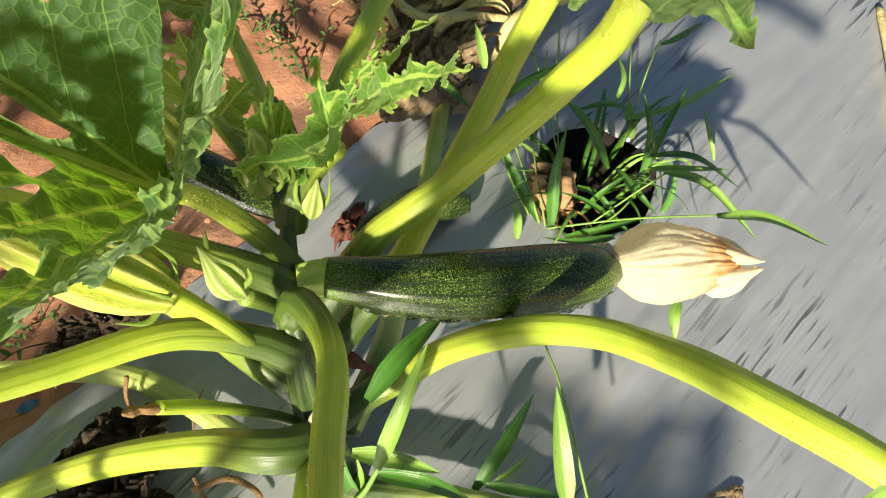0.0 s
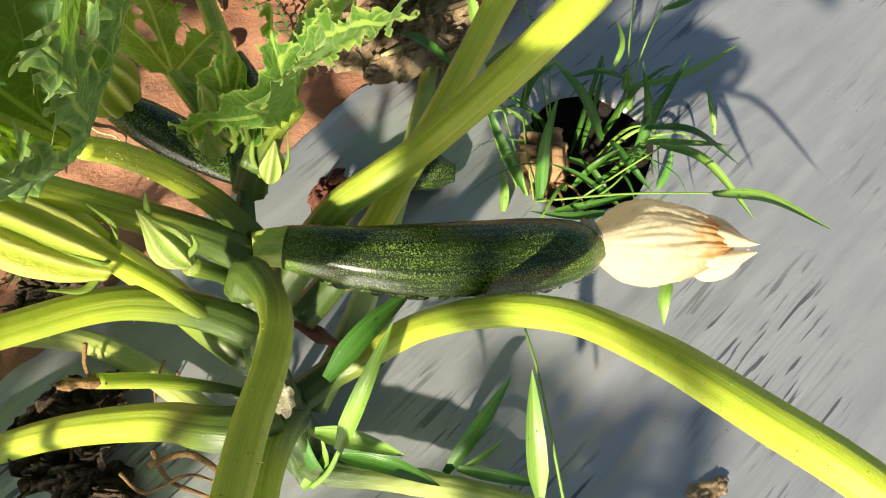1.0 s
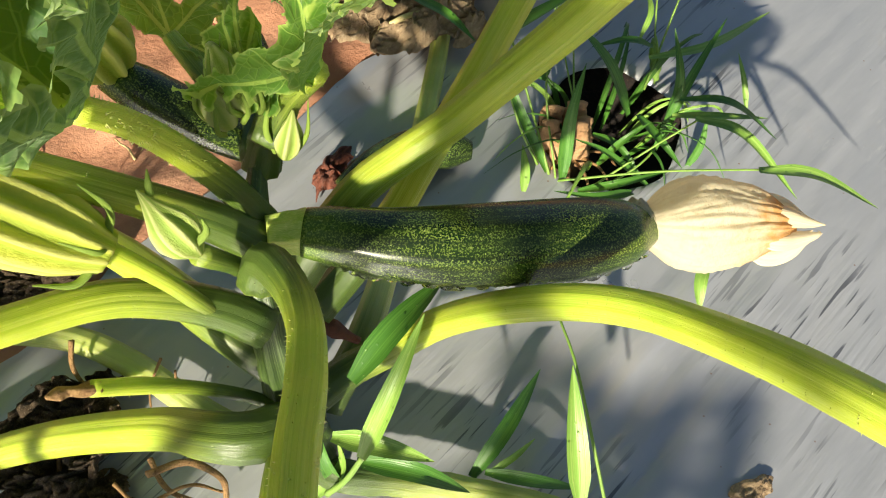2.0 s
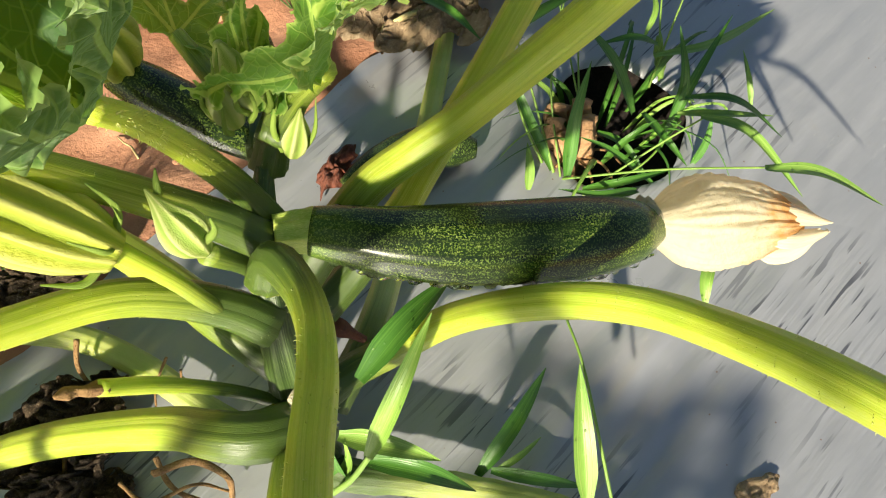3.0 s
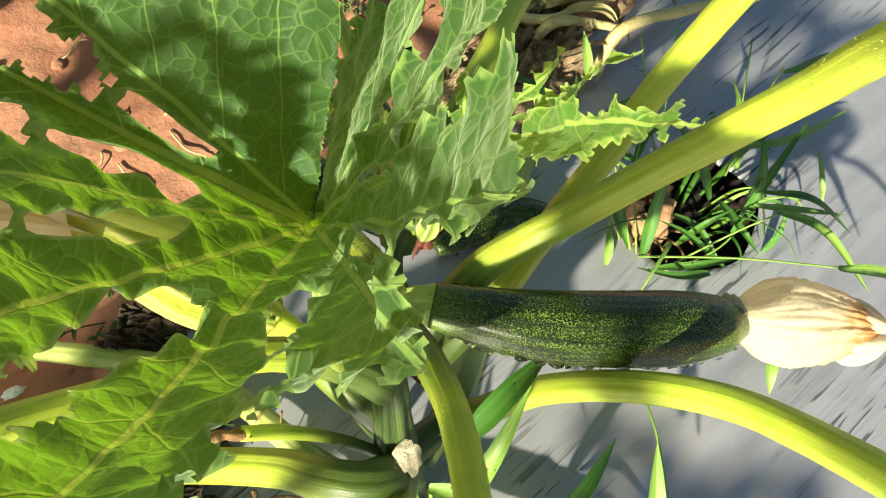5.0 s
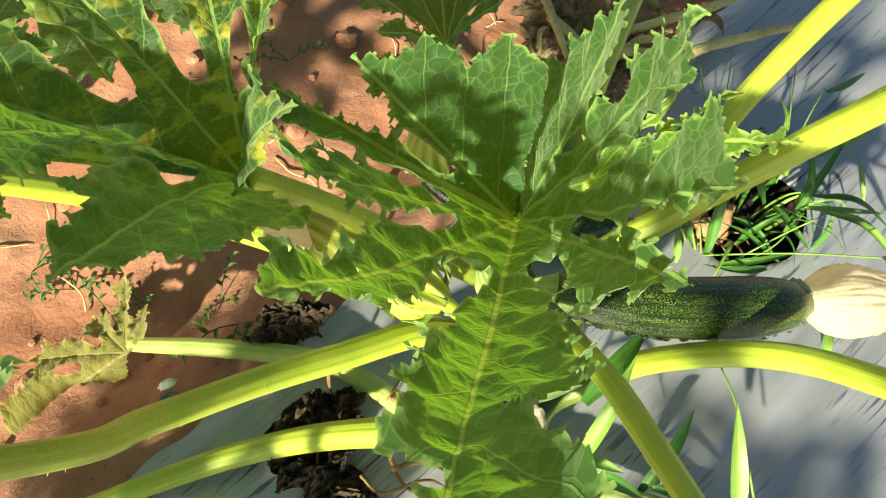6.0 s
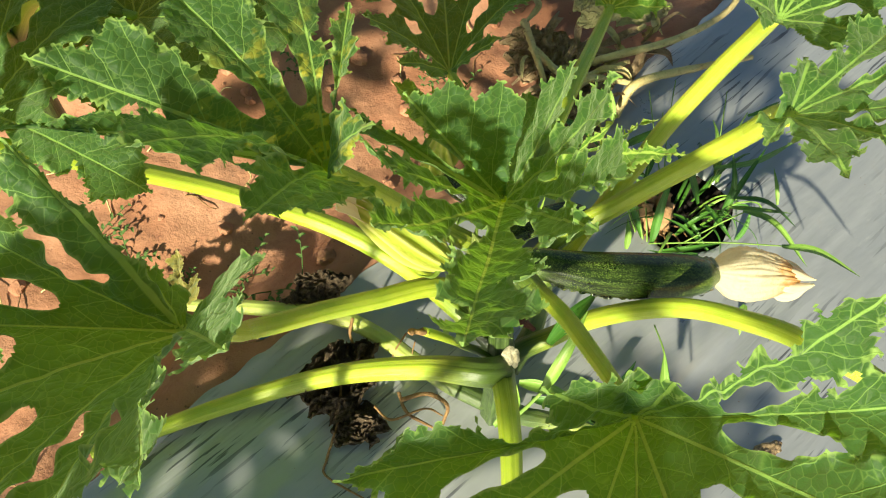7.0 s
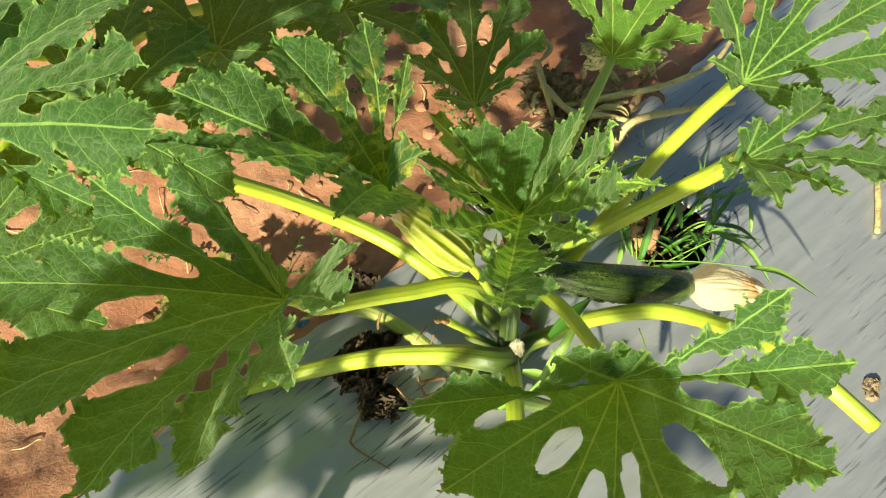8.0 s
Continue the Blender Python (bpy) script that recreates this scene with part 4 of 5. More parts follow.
for q in range(6):
    a = q * 1.05 + 0.4
    d = np.array((0.0, math.cos(a), math.sin(a)))
    c0 = np.array((0.206, 0.2392, 0.1645))
    blade((c0 + d * 0.0125 - np.array((0.010, 0, 0)), c0 + d * 0.0140 + np.array((0.002, 0, 0)), c0 + d * 0.0115 + np.array((0.011, 0, 0)), c0 + d * 0.006 + np.array((0.019 + 0.003 * (q % 3), 0, 0)), c0 + d * 0.003 + np.array((0.025 + 0.004 * (q % 2), 0, 0))), 0.010 + 0.002 * (q % 2), flower, PETAL_TIP, "petal_tip", "crumpled orange-stained petal tip" if q == 0 else "", fold=-0.45)

lathe("fruit", ((-0.050, 0.246, 0.195), (-0.084, 0.255, 0.212), (-0.117, 0.264, 0.230)), (0.0075, 0.0100, 0.0116, 0.0122, 0.0116, 0.0085), FRUIT, plant, "small young zucchini", sides=28, n=36, lobes=8, lobe=0.03)
lathe("flower_bud", ((-0.113, 0.265, 0.228), (-0.115, 0.265, 0.245), (-0.116, 0.264, 0.265), (-0.115, 0.267, 0.280)), (0.006, 0.0130, 0.0150, 0.0135, 0.0095, 0.003), PETAL_YELLOW, plant, "closed yellow-green flower on a young fruit", sides=110, n=40, lobes=10, lobe=0.17, twist=0.35, dent=0.04, crease=1.6)
lathe("fruit", ((-0.064, 0.285, 0.148), (-0.070, 0.308, 0.166), (-0.078, 0.335, 0.185)), (0.003, 0.0065, 0.0105, 0.0122, 0.010, 0.004), FRUIT, plant, "young dark zucchini standing upright", sides=24, n=36, lobes=8, lobe=0.03)
old = lathe("zucchini", ((-0.037, 0.316, 0.017), (-0.009, 0.337, 0.019), (0.023, 0.352, 0.019), (0.058, 0.354, 0.017)), (0.006, 0.011, 0.014, 0.0155, 0.0165, 0.0165, 0.015, 0.007), FRUIT_DULL, None, "", sides=36, n=50, lobes=8, lobe=0.03, dent=0.04)
tagged(old, "small dark green zucchini lying on the mulch film", "zucchini")
crumple("rotten_flower", (-0.045, 0.331, 0.000), (0.022, 0.011), RUST, "rotten reddish-brown flower beside the small zucchini", "dead flower", seed=4, height=0.03, turn=0.9, cuts=26)

bud = lathe("flower_bud", ((-0.097, 0.177, 0.233), (-0.120, 0.180, 0.252), (-0.145, 0.184, 0.274), (-0.178, 0.189, 0.302)), (0.0090, 0.0150, 0.0175, 0.0178, 0.0165, 0.0140, 0.0110, 0.006), PETAL_YELLOW, plant, "plump closed yellow flower bud with green ribs", sides=130, n=60, lobes=11, lobe=0.14, twist=0.5, dent=0.05, crease=1.7)
for q in range(5):
    a = q * 2 * math.pi / 5 + 0.5
    c0 = np.array((-0.099, 0.178, 0.236))
    ax = unit(np.array((-0.021, 0.002, 0.016)))
    e1 = unit(np.cross(ax, (0, 0, 1)))
    e2 = np.cross(ax, e1)
    d = e1 * math.cos(a) + e2 * math.sin(a)
    tube("sepal", (c0 + d * 0.007, c0 + d * 0.017 + ax * 0.004, c0 + d * 0.022 + ax * 0.018), (0.0022, 0.0018, 0.0004), BUD_GREEN, bud, "", sides=8, n=12, flat=0.5)
tube("flower_stalk", ((-0.046, 0.165, 0.150), (-0.062, 0.168, 0.178), (-0.080, 0.174, 0.210), (-0.099, 0.178, 0.236)), (0.0045, 0.0042, 0.0040, 0.0050), STALK, plant, "", sides=14, n=24, spines=20)
small = lathe("flower_bud", ((-0.060, 0.178, 0.235), (-0.066, 0.182, 0.243), (-0.074, 0.188, 0.252), (-0.079, 0.192, 0.262)), (0.0025, 0.0075, 0.0092, 0.0082, 0.0052, 0.0024, 0.0004), BUD_GREEN, plant, "small closed pale green flower bud", sides=60, n=40, lobes=8, lobe=0.12, twist=0.25, crease=2.2)
tube("sepal", ((-0.060, 0.179, 0.243), (-0.055, 0.183, 0.247), (-0.056, 0.186, 0.252)), (0.002, 0.0016, 0.0004), BUD_GREEN, small, "", sides=8, n=12)
tube("sepal", ((-0.076, 0.193, 0.256), (-0.076, 0.196, 0.260), (-0.076, 0.200, 0.264)), (0.0018, 0.0014, 0.0003), BUD_GREEN, small, "", sides=8, n=12)
tube("flower_stalk", ((-0.044, 0.182, 0.19), (-0.051, 0.184, 0.205), (-0.060, 0.178, 0.235)), (0.0045, 0.0042, 0.0050), STALK, plant, "", sides=14, n=20, spines=10)
for q, (p, r) in enumerate((((-0.058, 0.239, 0.232), 0.0085), ((-0.048, 0.244, 0.238), 0.0075), ((-0.052, 0.245, 0.250), 0.006))):
    b = lathe("flower_bud", (p, (p[0] - 0.004, p[1] + 0.004, p[2] + 0.010), (p[0] - 0.007, p[1] + 0.007, p[2] + 0.022)), (r * 0.5, r, r * 0.9, r * 0.3), BUD_GREEN, plant, "tiny bud at the growing tip", sides=24, n=20, lobes=5, lobe=0.15)
    for k in range(4):
        a = k * 1.57 + q
        dx, dy = math.cos(a), math.sin(a)
        tube("sepal", ((p[0] + dx * r * 0.8, p[1] + dy * r * 0.8, p[2] + 0.004), (p[0] + dx * r * 1.3, p[1] + dy * r * 1.3, p[2] + 0.014), (p[0] + dx * r * 1.0, p[1] + dy * r * 1.0 + 0.004, p[2] + 0.026)), (0.0015, 0.0012, 0.0003), BUD_GREEN, b, "", sides=6, n=8)
lathe("flower_bud", ((-0.036, 0.235, 0.215), (-0.033, 0.239, 0.225), (-0.030, 0.244, 0.240)), (0.0032, 0.0054, 0.0056, 0.0042, 0.0022, 0.0005), BUD_GREEN, plant, "slim pale bud beside the stem", sides=48, n=30, lobes=6, lobe=0.2, crease=1.6)
for side in (-1, 1):
    tube("sepal", ((-0.036 + 0.004 * side, 0.236, 0.216), (-0.034 + 0.009 * side, 0.240, 0.228), (-0.031 + 0.008 * side, 0.246, 0.246)), (0.0018, 0.0014, 0.0003), BUD_GREEN, plant, "", sides=8, n=12, flat=0.6)
crumple("leaf_scar", (-0.029, 0.138, 0.133), (0.010, 0.012), SCAR, "", "", seed=9, height=0.008, cuts=14, parent=plant)

dew(fruit, 260, (0.0008, 0.0036), 5, 0.1)
dew(old, 45, (0.0010, 0.0028), 6, 0.2)

# a young leaf with light gaps behind the growing tip
young = (-0.100, 0.298, 0.212)
stalk(((-0.050, 0.240, 0.190), (-0.066, 0.262, 0.203), young), (0.0060, 0.0055, 0.0045), "young leaf stalk", spines=120)
leaf_blade("leaf", young, ((-0.170, 0.350, 0.232), (-0.134, 0.362, 0.215), (-0.086, 0.340, 0.200), (-0.070, 0.288, 0.204)), LEAF_YOUNG, plant, "young frilled leaf with many small gaps", seed=91, curl=0.16, ruffle=0.12, step=0.0013, full=0.9, cap=0.28, gaps=(0.35, 0.6), hole=1.1, slopes=(0.0, 0.15), tooth=0.007)

# petals that have opened at the tip of the plump bud
for side, reach in ((-0.010, 0.0), (0.006, 0.008), (0.0, -0.014)):
    blade(((-0.160, 0.185 + side, 0.288), (-0.172, 0.176 + side, 0.318), (-0.171 + reach * 0.4, 0.163 + side, 0.345), (-0.165 + reach, 0.151 + side, 0.366)), 0.017, bud, PETAL_TIP, "petal", "cream petal with an orange edge", fold=0.35)

# young leaves crowding the growing tip
for c, tips, sd in (((-0.050, 0.246, 0.232), ((-0.054, 0.262, 0.256), (-0.044, 0.266, 0.262), (-0.036, 0.258, 0.254)), 73),
                    ((-0.052, 0.250, 0.236), ((-0.060, 0.278, 0.258), (-0.053, 0.286, 0.267), (-0.045, 0.278, 0.262)), 77)):
    leaf_blade("leaf", c, tips, LEAF_YOUNG, plant, "tiny crinkled leaf at the growing tip", seed=sd, curl=0.3, ruffle=0.3, fold=0.4, full=1.2, step=0.0009, tooth=0.002)

# ---- weeds ----
tuft = empty("grass_tuft", (0.168, 0.392, -0.03), "dewy green grass tuft growing out of a planting hole", "grass")
blade(((0.129, 0.344, 0.000), (0.126, 0.366, 0.050), (0.132, 0.393, 0.080)), 0.0100, tuft, GRASS)
blade(((0.176, 0.391, 0.020), (0.153, 0.407, 0.060), (0.124, 0.424, 0.085)), 0.0100, tuft, GRASS)
blade(((0.173, 0.400, 0.020), (0.151, 0.413, 0.060), (0.138, 0.422, 0.070)), 0.0090, tuft, GRASS)
blade(((0.208, 0.387, 0.000), (0.207, 0.402, 0.050), (0.198, 0.432, 0.075)), 0.0080, tuft, GRASS)
blade(((0.202, 0.375, 0.000), (0.213, 0.402, 0.050), (0.239, 0.448, 0.070)), 0.0070, tuft, GRASS)
blade(((0.189, 0.430, 0.040), (0.239, 0.449, 0.035), (0.302, 0.505, 0.012)), 0.0070, tuft, GRASS_PALE)
blade(((0.189, 0.433, 0.050), (0.168, 0.430, 0.060), (0.142, 0.426, 0.055)), 0.0060, tuft, GRASS)
blade(((0.199, 0.375, 0.070), (0.233, 0.371, 0.075), (0.282, 0.369, 0.035)), 0.0060, tuft, GRASS)
blade(((0.209, 0.360, 0.070), (0.242, 0.349, 0.070), (0.286, 0.316, 0.045)), 0.0080, tuft, GRASS_PALE)
blade(((0.235, 0.306, 0.100), (0.279, 0.313, 0.085), (0.341, 0.311, 0.048)), 0.0085, tuft, GRASS_PALE)
blade(((0.226, 0.361, 0.000), (0.227, 0.365, 0.030), (0.226, 0.376, 0.050)), 0.0065, tuft, GRASS)
blade(((0.184, 0.392, 0.020), (0.199, 0.361, 0.030), (0.217, 0.351, 0.015)), 0.0070, tuft, GRASS)
blade(((0.275, 0.413, 0.006), (0.269, 0.427, 0.020), (0.263, 0.448, 0.030)), 0.0050, tuft, GRASS_PALE)
blade(((0.077, 0.428, 0.060), (0.103, 0.432, 0.085), (0.131, 0.450, 0.090)), 0.0100, tuft, GRASS)
blade(((0.117, 0.349, 0.000), (0.089, 0.381, 0.040), (0.072, 0.415, 0.060)), 0.0080, tuft, GRASS)
blade(((0.099, 0.329, 0.004), (0.099, 0.343, 0.012), (0.096, 0.360, 0.020)), 0.0070, tuft, GRASS_PALE)
blade(((0.006, 0.465, 0.050), (0.034, 0.442, 0.060), (0.056, 0.420, 0.060)), 0.0080, tuft, GRASS)
blade(((0.067, 0.471, 0.050), (0.063, 0.486, 0.060), (0.057, 0.504, 0.070)), 0.0080, tuft, GRASS_PALE)
blade(((0.156, 0.357, 0.000), (0.170, 0.363, 0.030), (0.188, 0.374, 0.040)), 0.0060, tuft, GRASS)
blade(((0.141, 0.334, 0.000), (0.166, 0.331, 0.020), (0.205, 0.345, 0.020)), 0.0070, tuft, GRASS)
blade(((0.151, 0.379, 0.010), (0.168, 0.363, 0.020), (0.188, 0.342, 0.010)), 0.0060, tuft, GRASS)
blade(((0.200, 0.374, 0.050), (0.224, 0.369, 0.060), (0.270, 0.377, 0.050)), 0.0060, tuft, GRASS_PALE)
blade(((0.214, 0.479, 0.080), (0.229, 0.486, 0.080), (0.257, 0.514, 0.070)), 0.0060, tuft, GRASS)
blade(((0.180, 0.441, 0.050), (0.186, 0.458, 0.060), (0.182, 0.483, 0.060)), 0.0040, tuft, GRASS_PALE)
blade(((0.107, 0.398, 0.050), (0.115, 0.420, 0.060), (0.133, 0.430, 0.070)), 0.0060, tuft, GRASS)
blade(((0.195, 0.342, 0.000), (0.156, 0.352, 0.030), (0.131, 0.356, 0.040)), 0.0060, tuft, GRASS)
blade(((0.185, 0.336, 0.000), (0.151, 0.320, 0.020), (0.119, 0.323, 0.020)), 0.0070, tuft, GRASS)
tube("grass_stalk", ((0.205, 0.435, 0.000), (0.196, 0.467, 0.040), (0.199, 0.527, 0.060)), (0.0009, 0.0006), GRASS_PALE, tuft, sides=7, n=18)
tube("grass_stalk", ((0.193, 0.422, 0.010), (0.206, 0.465, 0.060), (0.214, 0.484, 0.080)), (0.0010, 0.0007), GRASS_PALE, tuft, sides=7, n=18)
tube("grass_stalk", ((0.146, 0.334, 0.000), (0.188, 0.355, 0.035), (0.212, 0.360, 0.070)), (0.0010, 0.0007), GRASS_PALE, tuft, sides=7, n=18)
tube("grass_stalk", ((0.126, 0.342, 0.000), (0.187, 0.328, 0.050), (0.238, 0.307, 0.100)), (0.0010, 0.0007), GRASS_PALE, tuft, sides=7, n=18)
tube("grass_stalk", ((0.110, 0.355, 0.000), (0.092, 0.371, 0.030), (0.078, 0.402, 0.050)), (0.0012, 0.0008), GRASS_PALE, tuft, sides=7, n=18)
tube("grass_stalk", ((0.119, 0.347, 0.000), (0.102, 0.382, 0.030), (0.082, 0.424, 0.060)), (0.0012, 0.0008), GRASS_PALE, tuft, sides=7, n=18)
tube("grass_stalk", ((0.124, 0.344, 0.000), (0.109, 0.398, 0.050), (0.118, 0.469, 0.080)), (0.0009, 0.0006), GRASS_PALE, tuft, sides=7, n=18)
tube("grass_stalk", ((0.133, 0.367, 0.030), (0.128, 0.449, 0.060), (0.129, 0.509, 0.090)), (0.0008, 0.0006), GRASS_PALE, tuft, sides=7, n=18)
tube("grass_stalk", ((0.139, 0.373, 0.020), (0.117, 0.456, 0.050), (0.099, 0.489, 0.090)), (0.0008, 0.0006), GRASS_PALE, tuft, sides=7, n=18)
tube("grass_stalk", ((0.213, 0.387, 0.020), (0.181, 0.347, 0.020), (0.141, 0.329, 0.000)), (0.0010, 0.0007), GRASS_PALE, tuft, sides=7, n=18)
tube("grass_stalk", ((0.202, 0.439, 0.020), (0.196, 0.443, 0.040), (0.193, 0.451, 0.045)), (0.0009, 0.0006), GRASS_PALE, tuft, sides=7, n=18)
low_grass = empty("grass_tuft", (-0.01, 0.1, 0.0), "dewy grass with broad blades at the plant's foot", "grass")
blade(((-0.001, 0.145, 0.165), (0.017, 0.170, 0.170), (0.041, 0.204, 0.155)), 0.0125, low_grass, GRASS)
blade(((0.003, 0.116, 0.115), (0.018, 0.146, 0.150), (0.031, 0.180, 0.165)), 0.0105, low_grass, GRASS_PALE)
tube("grass_stalk", ((-0.022, 0.103, 0.030), (-0.009, 0.109, 0.060), (0.004, 0.117, 0.115)), (0.0022, 0.0015), GRASS_PALE, low_grass, sides=7, n=18)
blade(((-0.016, 0.129, 0.090), (0.013, 0.124, 0.097), (0.041, 0.119, 0.088)), 0.0115, low_grass, GRASS_PALE)
blade(((-0.002, 0.118, 0.080), (0.031, 0.113, 0.085), (0.063, 0.106, 0.060)), 0.0110, low_grass, GRASS)
blade(((0.066, 0.118, 0.025), (0.087, 0.149, 0.040), (0.109, 0.189, 0.025)), 0.0100, low_grass, GRASS)
blade(((0.076, 0.120, 0.030), (0.091, 0.130, 0.035), (0.105, 0.143, 0.030)), 0.0040, low_grass, GRASS_PALE)
blade(((0.074, 0.121, 0.030), (0.101, 0.117, 0.035), (0.137, 0.115, 0.020)), 0.0080, low_grass, GRASS)
blade(((0.124, 0.102, 0.075), (0.117, 0.137, 0.100), (0.113, 0.171, 0.115)), 0.0125, low_grass, GRASS_PALE)
tube("grass_stalk", ((0.140, 0.100, 0.070), (0.120, 0.171, 0.095), (0.110, 0.206, 0.090)), (0.0011, 0.0008), GRASS_PALE, low_grass, sides=7, n=18)
blade(((0.227, 0.272, 0.020), (0.222, 0.258, 0.020), (0.224, 0.240, 0.010)), 0.0090, low_grass, GRASS_PALE)
blade(((-0.014, 0.107, 0.020), (-0.022, 0.120, 0.060), (-0.026, 0.135, 0.080)), 0.0100, low_grass, GRASS)
blade(((-0.030, 0.102, 0.020), (-0.012, 0.118, 0.050), (-0.016, 0.133, 0.070)), 0.0090, low_grass, GRASS_PALE)

rng = random.Random(31)
for q in range(18):
    a = rng.uniform(-0.6, 3.6) if q % 3 else rng.uniform(0, 6.28)
    r0 = rng.uniform(0.01, 0.04)
    p = np.array((0.163 + r0 * math.cos(a), 0.392 + r0 * math.sin(a), -0.03))
    ln = rng.uniform(0.035, 0.085)
    d = np.array((math.cos(a + rng.uniform(-0.7, 0.7)), math.sin(a + rng.uniform(-0.7, 0.7)), 0))
    blade((p, p + d * ln * 0.3 + np.array((0, 0, 0.03 + ln * 0.35)), p + d * ln * 0.7 + np.array((0, 0, 0.03 + ln * 0.5)), p + d * ln + np.array((0, 0, 0.025 + ln * rng.uniform(0.1, 0.5)))), rng.uniform(0.003, 0.0065), tuft, rng.choice((GRASS, GRASS, GRASS_PALE)))

blades = [o for o in tuft.children if o.name.startswith("grass_blade")] + [o for o in low_grass.children if o.name.startswith("grass_blade")]
for k, o in enumerate(blades):
    dew(o, 3, (0.0004, 0.0009), 90 + k, -1.0)
lathe("seed_head", ((0.203, 0.431, 0.010), (0.200, 0.442, 0.020), (0.195, 0.453, 0.035)), (0.0015, 0.0042, 0.0045, 0.0035, 0.001), GRASS_PALE, tuft, "pale grass seed head", sides=16, n=24, dent=0.5)

# ---- dead matter ----
big_dead = crumple("dead_leaf", (0.007, 0.484, 0.006), (0.085, 0.055), DEAD, "large crumpled brown dead leaf at the film's edge", "dead leaf", seed=2, height=0.05, turn=0.6, cuts=120)
tube("midrib", ((-0.022, 0.444, 0.030), (0.004, 0.451, 0.045), (0.039, 0.476, 0.030)), (0.0026, 0.002, 0.0012), STRAW, big_dead, "", sides=8, n=16, wob=0.3)
crumple("dead_leaf", (-0.021, 0.585, 0.000), (0.06, 0.05), DEAD, "crumpled brown dead leaf on the soil", "dead leaf", seed=6, height=0.04, turn=0.2, cuts=90)
crumple("leaf_litter", (-0.195, 0.125, 0.0), (0.055, 0.042), CLUMP, "dark heap of rotten leaves on the film", "leaf litter", seed=3, height=0.05, turn=0.9, cuts=120, fine=1.5)
crumple("leaf_litter", (-0.24, 0.222, 0.0), (0.035, 0.025), CLUMP, "small dark heap of rotten leaves", "leaf litter", seed=12, height=0.035, turn=0.3, cuts=110, fine=1.5)
crumple("leaf_litter", (-0.165, 0.085, 0.0), (0.035, 0.03), CLUMP, "dark rotten leaves and soil on the film", "leaf litter", seed=15, height=0.03, turn=0.5, cuts=110, fine=1.5)
stump = empty("old_stump", (0.14, 0.375, -0.04), "papery brown stump of an old plant in the planting hole", "stump")
for q in range(7):
    a = q * 0.9
    tube("husk", ((0.133 + 0.010 * math.cos(a), 0.372 + 0.010 * math.sin(a), -0.045), (0.131 + 0.013 * math.cos(a), 0.376 + 0.013 * math.sin(a), -0.010), (0.127 + 0.012 * math.cos(a), 0.380 + 0.012 * math.sin(a), 0.030 + 0.008 * math.sin(q * 2.3))), (0.008, 0.010, 0.007), STUMP, stump, "", sides=12, n=16, flat=0.35, wob=0.5, seed=q)
for q in range(9):
    a = q * 0.7 + 0.2
    tube("root", ((0.135, 0.372, -0.01), (0.140 + 0.02 * math.cos(a), 0.365 + 0.02 * math.sin(a), 0.0), (0.140 + 0.038 * math.cos(a), 0.362 + 0.038 * math.sin(a), -0.022)), (0.0016, 0.0012, 0.0006), TENDRIL, stump, "", sides=6, n=14, wob=0.5, seed=q)

# dry stalks of old leaves beyond the plant
for pts in (((-0.010, 0.552, 0.020), (0.075, 0.572, 0.050), (0.135, 0.595, 0.060), (0.200, 0.650, 0.060), (0.235, 0.723, 0.050)),
            ((0.078, 0.508, 0.010), (0.094, 0.529, 0.050), (0.153, 0.552, 0.060), (0.235, 0.593, 0.050)),
            ((-0.036, 0.582, 0.030), (0.016, 0.534, 0.040), (0.086, 0.570, 0.040)),
            ((-0.048, 0.630, 0.020), (-0.032, 0.556, 0.050), (-0.007, 0.520, 0.020)),
            ((0.014, 0.514, 0.020), (0.038, 0.527, 0.050), (0.096, 0.537, 0.040))):
    tagged(tube("dry_stalk", pts, (0.0055, 0.0045, 0.003), STRAW, None, "", sides=12, n=30, ridges=6, ridge=0.08, wob=0.2), "dry straw-coloured leaf stalk on the ground", "dry stalk", "dry stalks beyond the plant")

# withered leaf strips tangled with the dry stalks
rng = random.Random(45)
for q in range(22):
    x, y = 0.015 + rng.uniform(-0.07, 0.10), 0.545 + rng.uniform(-0.06, 0.09)
    a, ln = rng.uniform(-0.6, 1.6), rng.uniform(0.035, 0.09)
    c, d = np.array((x, y, 0.018 + rng.uniform(0, 0.02))), np.array((math.cos(a), math.sin(a), 0.0))
    e = np.array((-d[1], d[0], 0.0))
    pts = (c, c + d * ln * 0.35 + e * rng.uniform(-0.01, 0.01) + np.array((0, 0, rng.uniform(0, 0.02))), c + d * ln * 0.7 + e * rng.uniform(-0.015, 0.015) + np.array((0, 0, rng.uniform(0, 0.02))), c + d * ln - np.array((0, 0, 0.012)))
    tagged(blade(pts, rng.uniform(0.004, 0.014), None, rng.choice((STRAW, DEAD, DEAD, DEAD_PALE)), "dry_leaf_strip", fold=rng.uniform(0.3, 0.9)), "curled withered strip of a brown dead leaf", "dead leaf", "withered leaf strips")

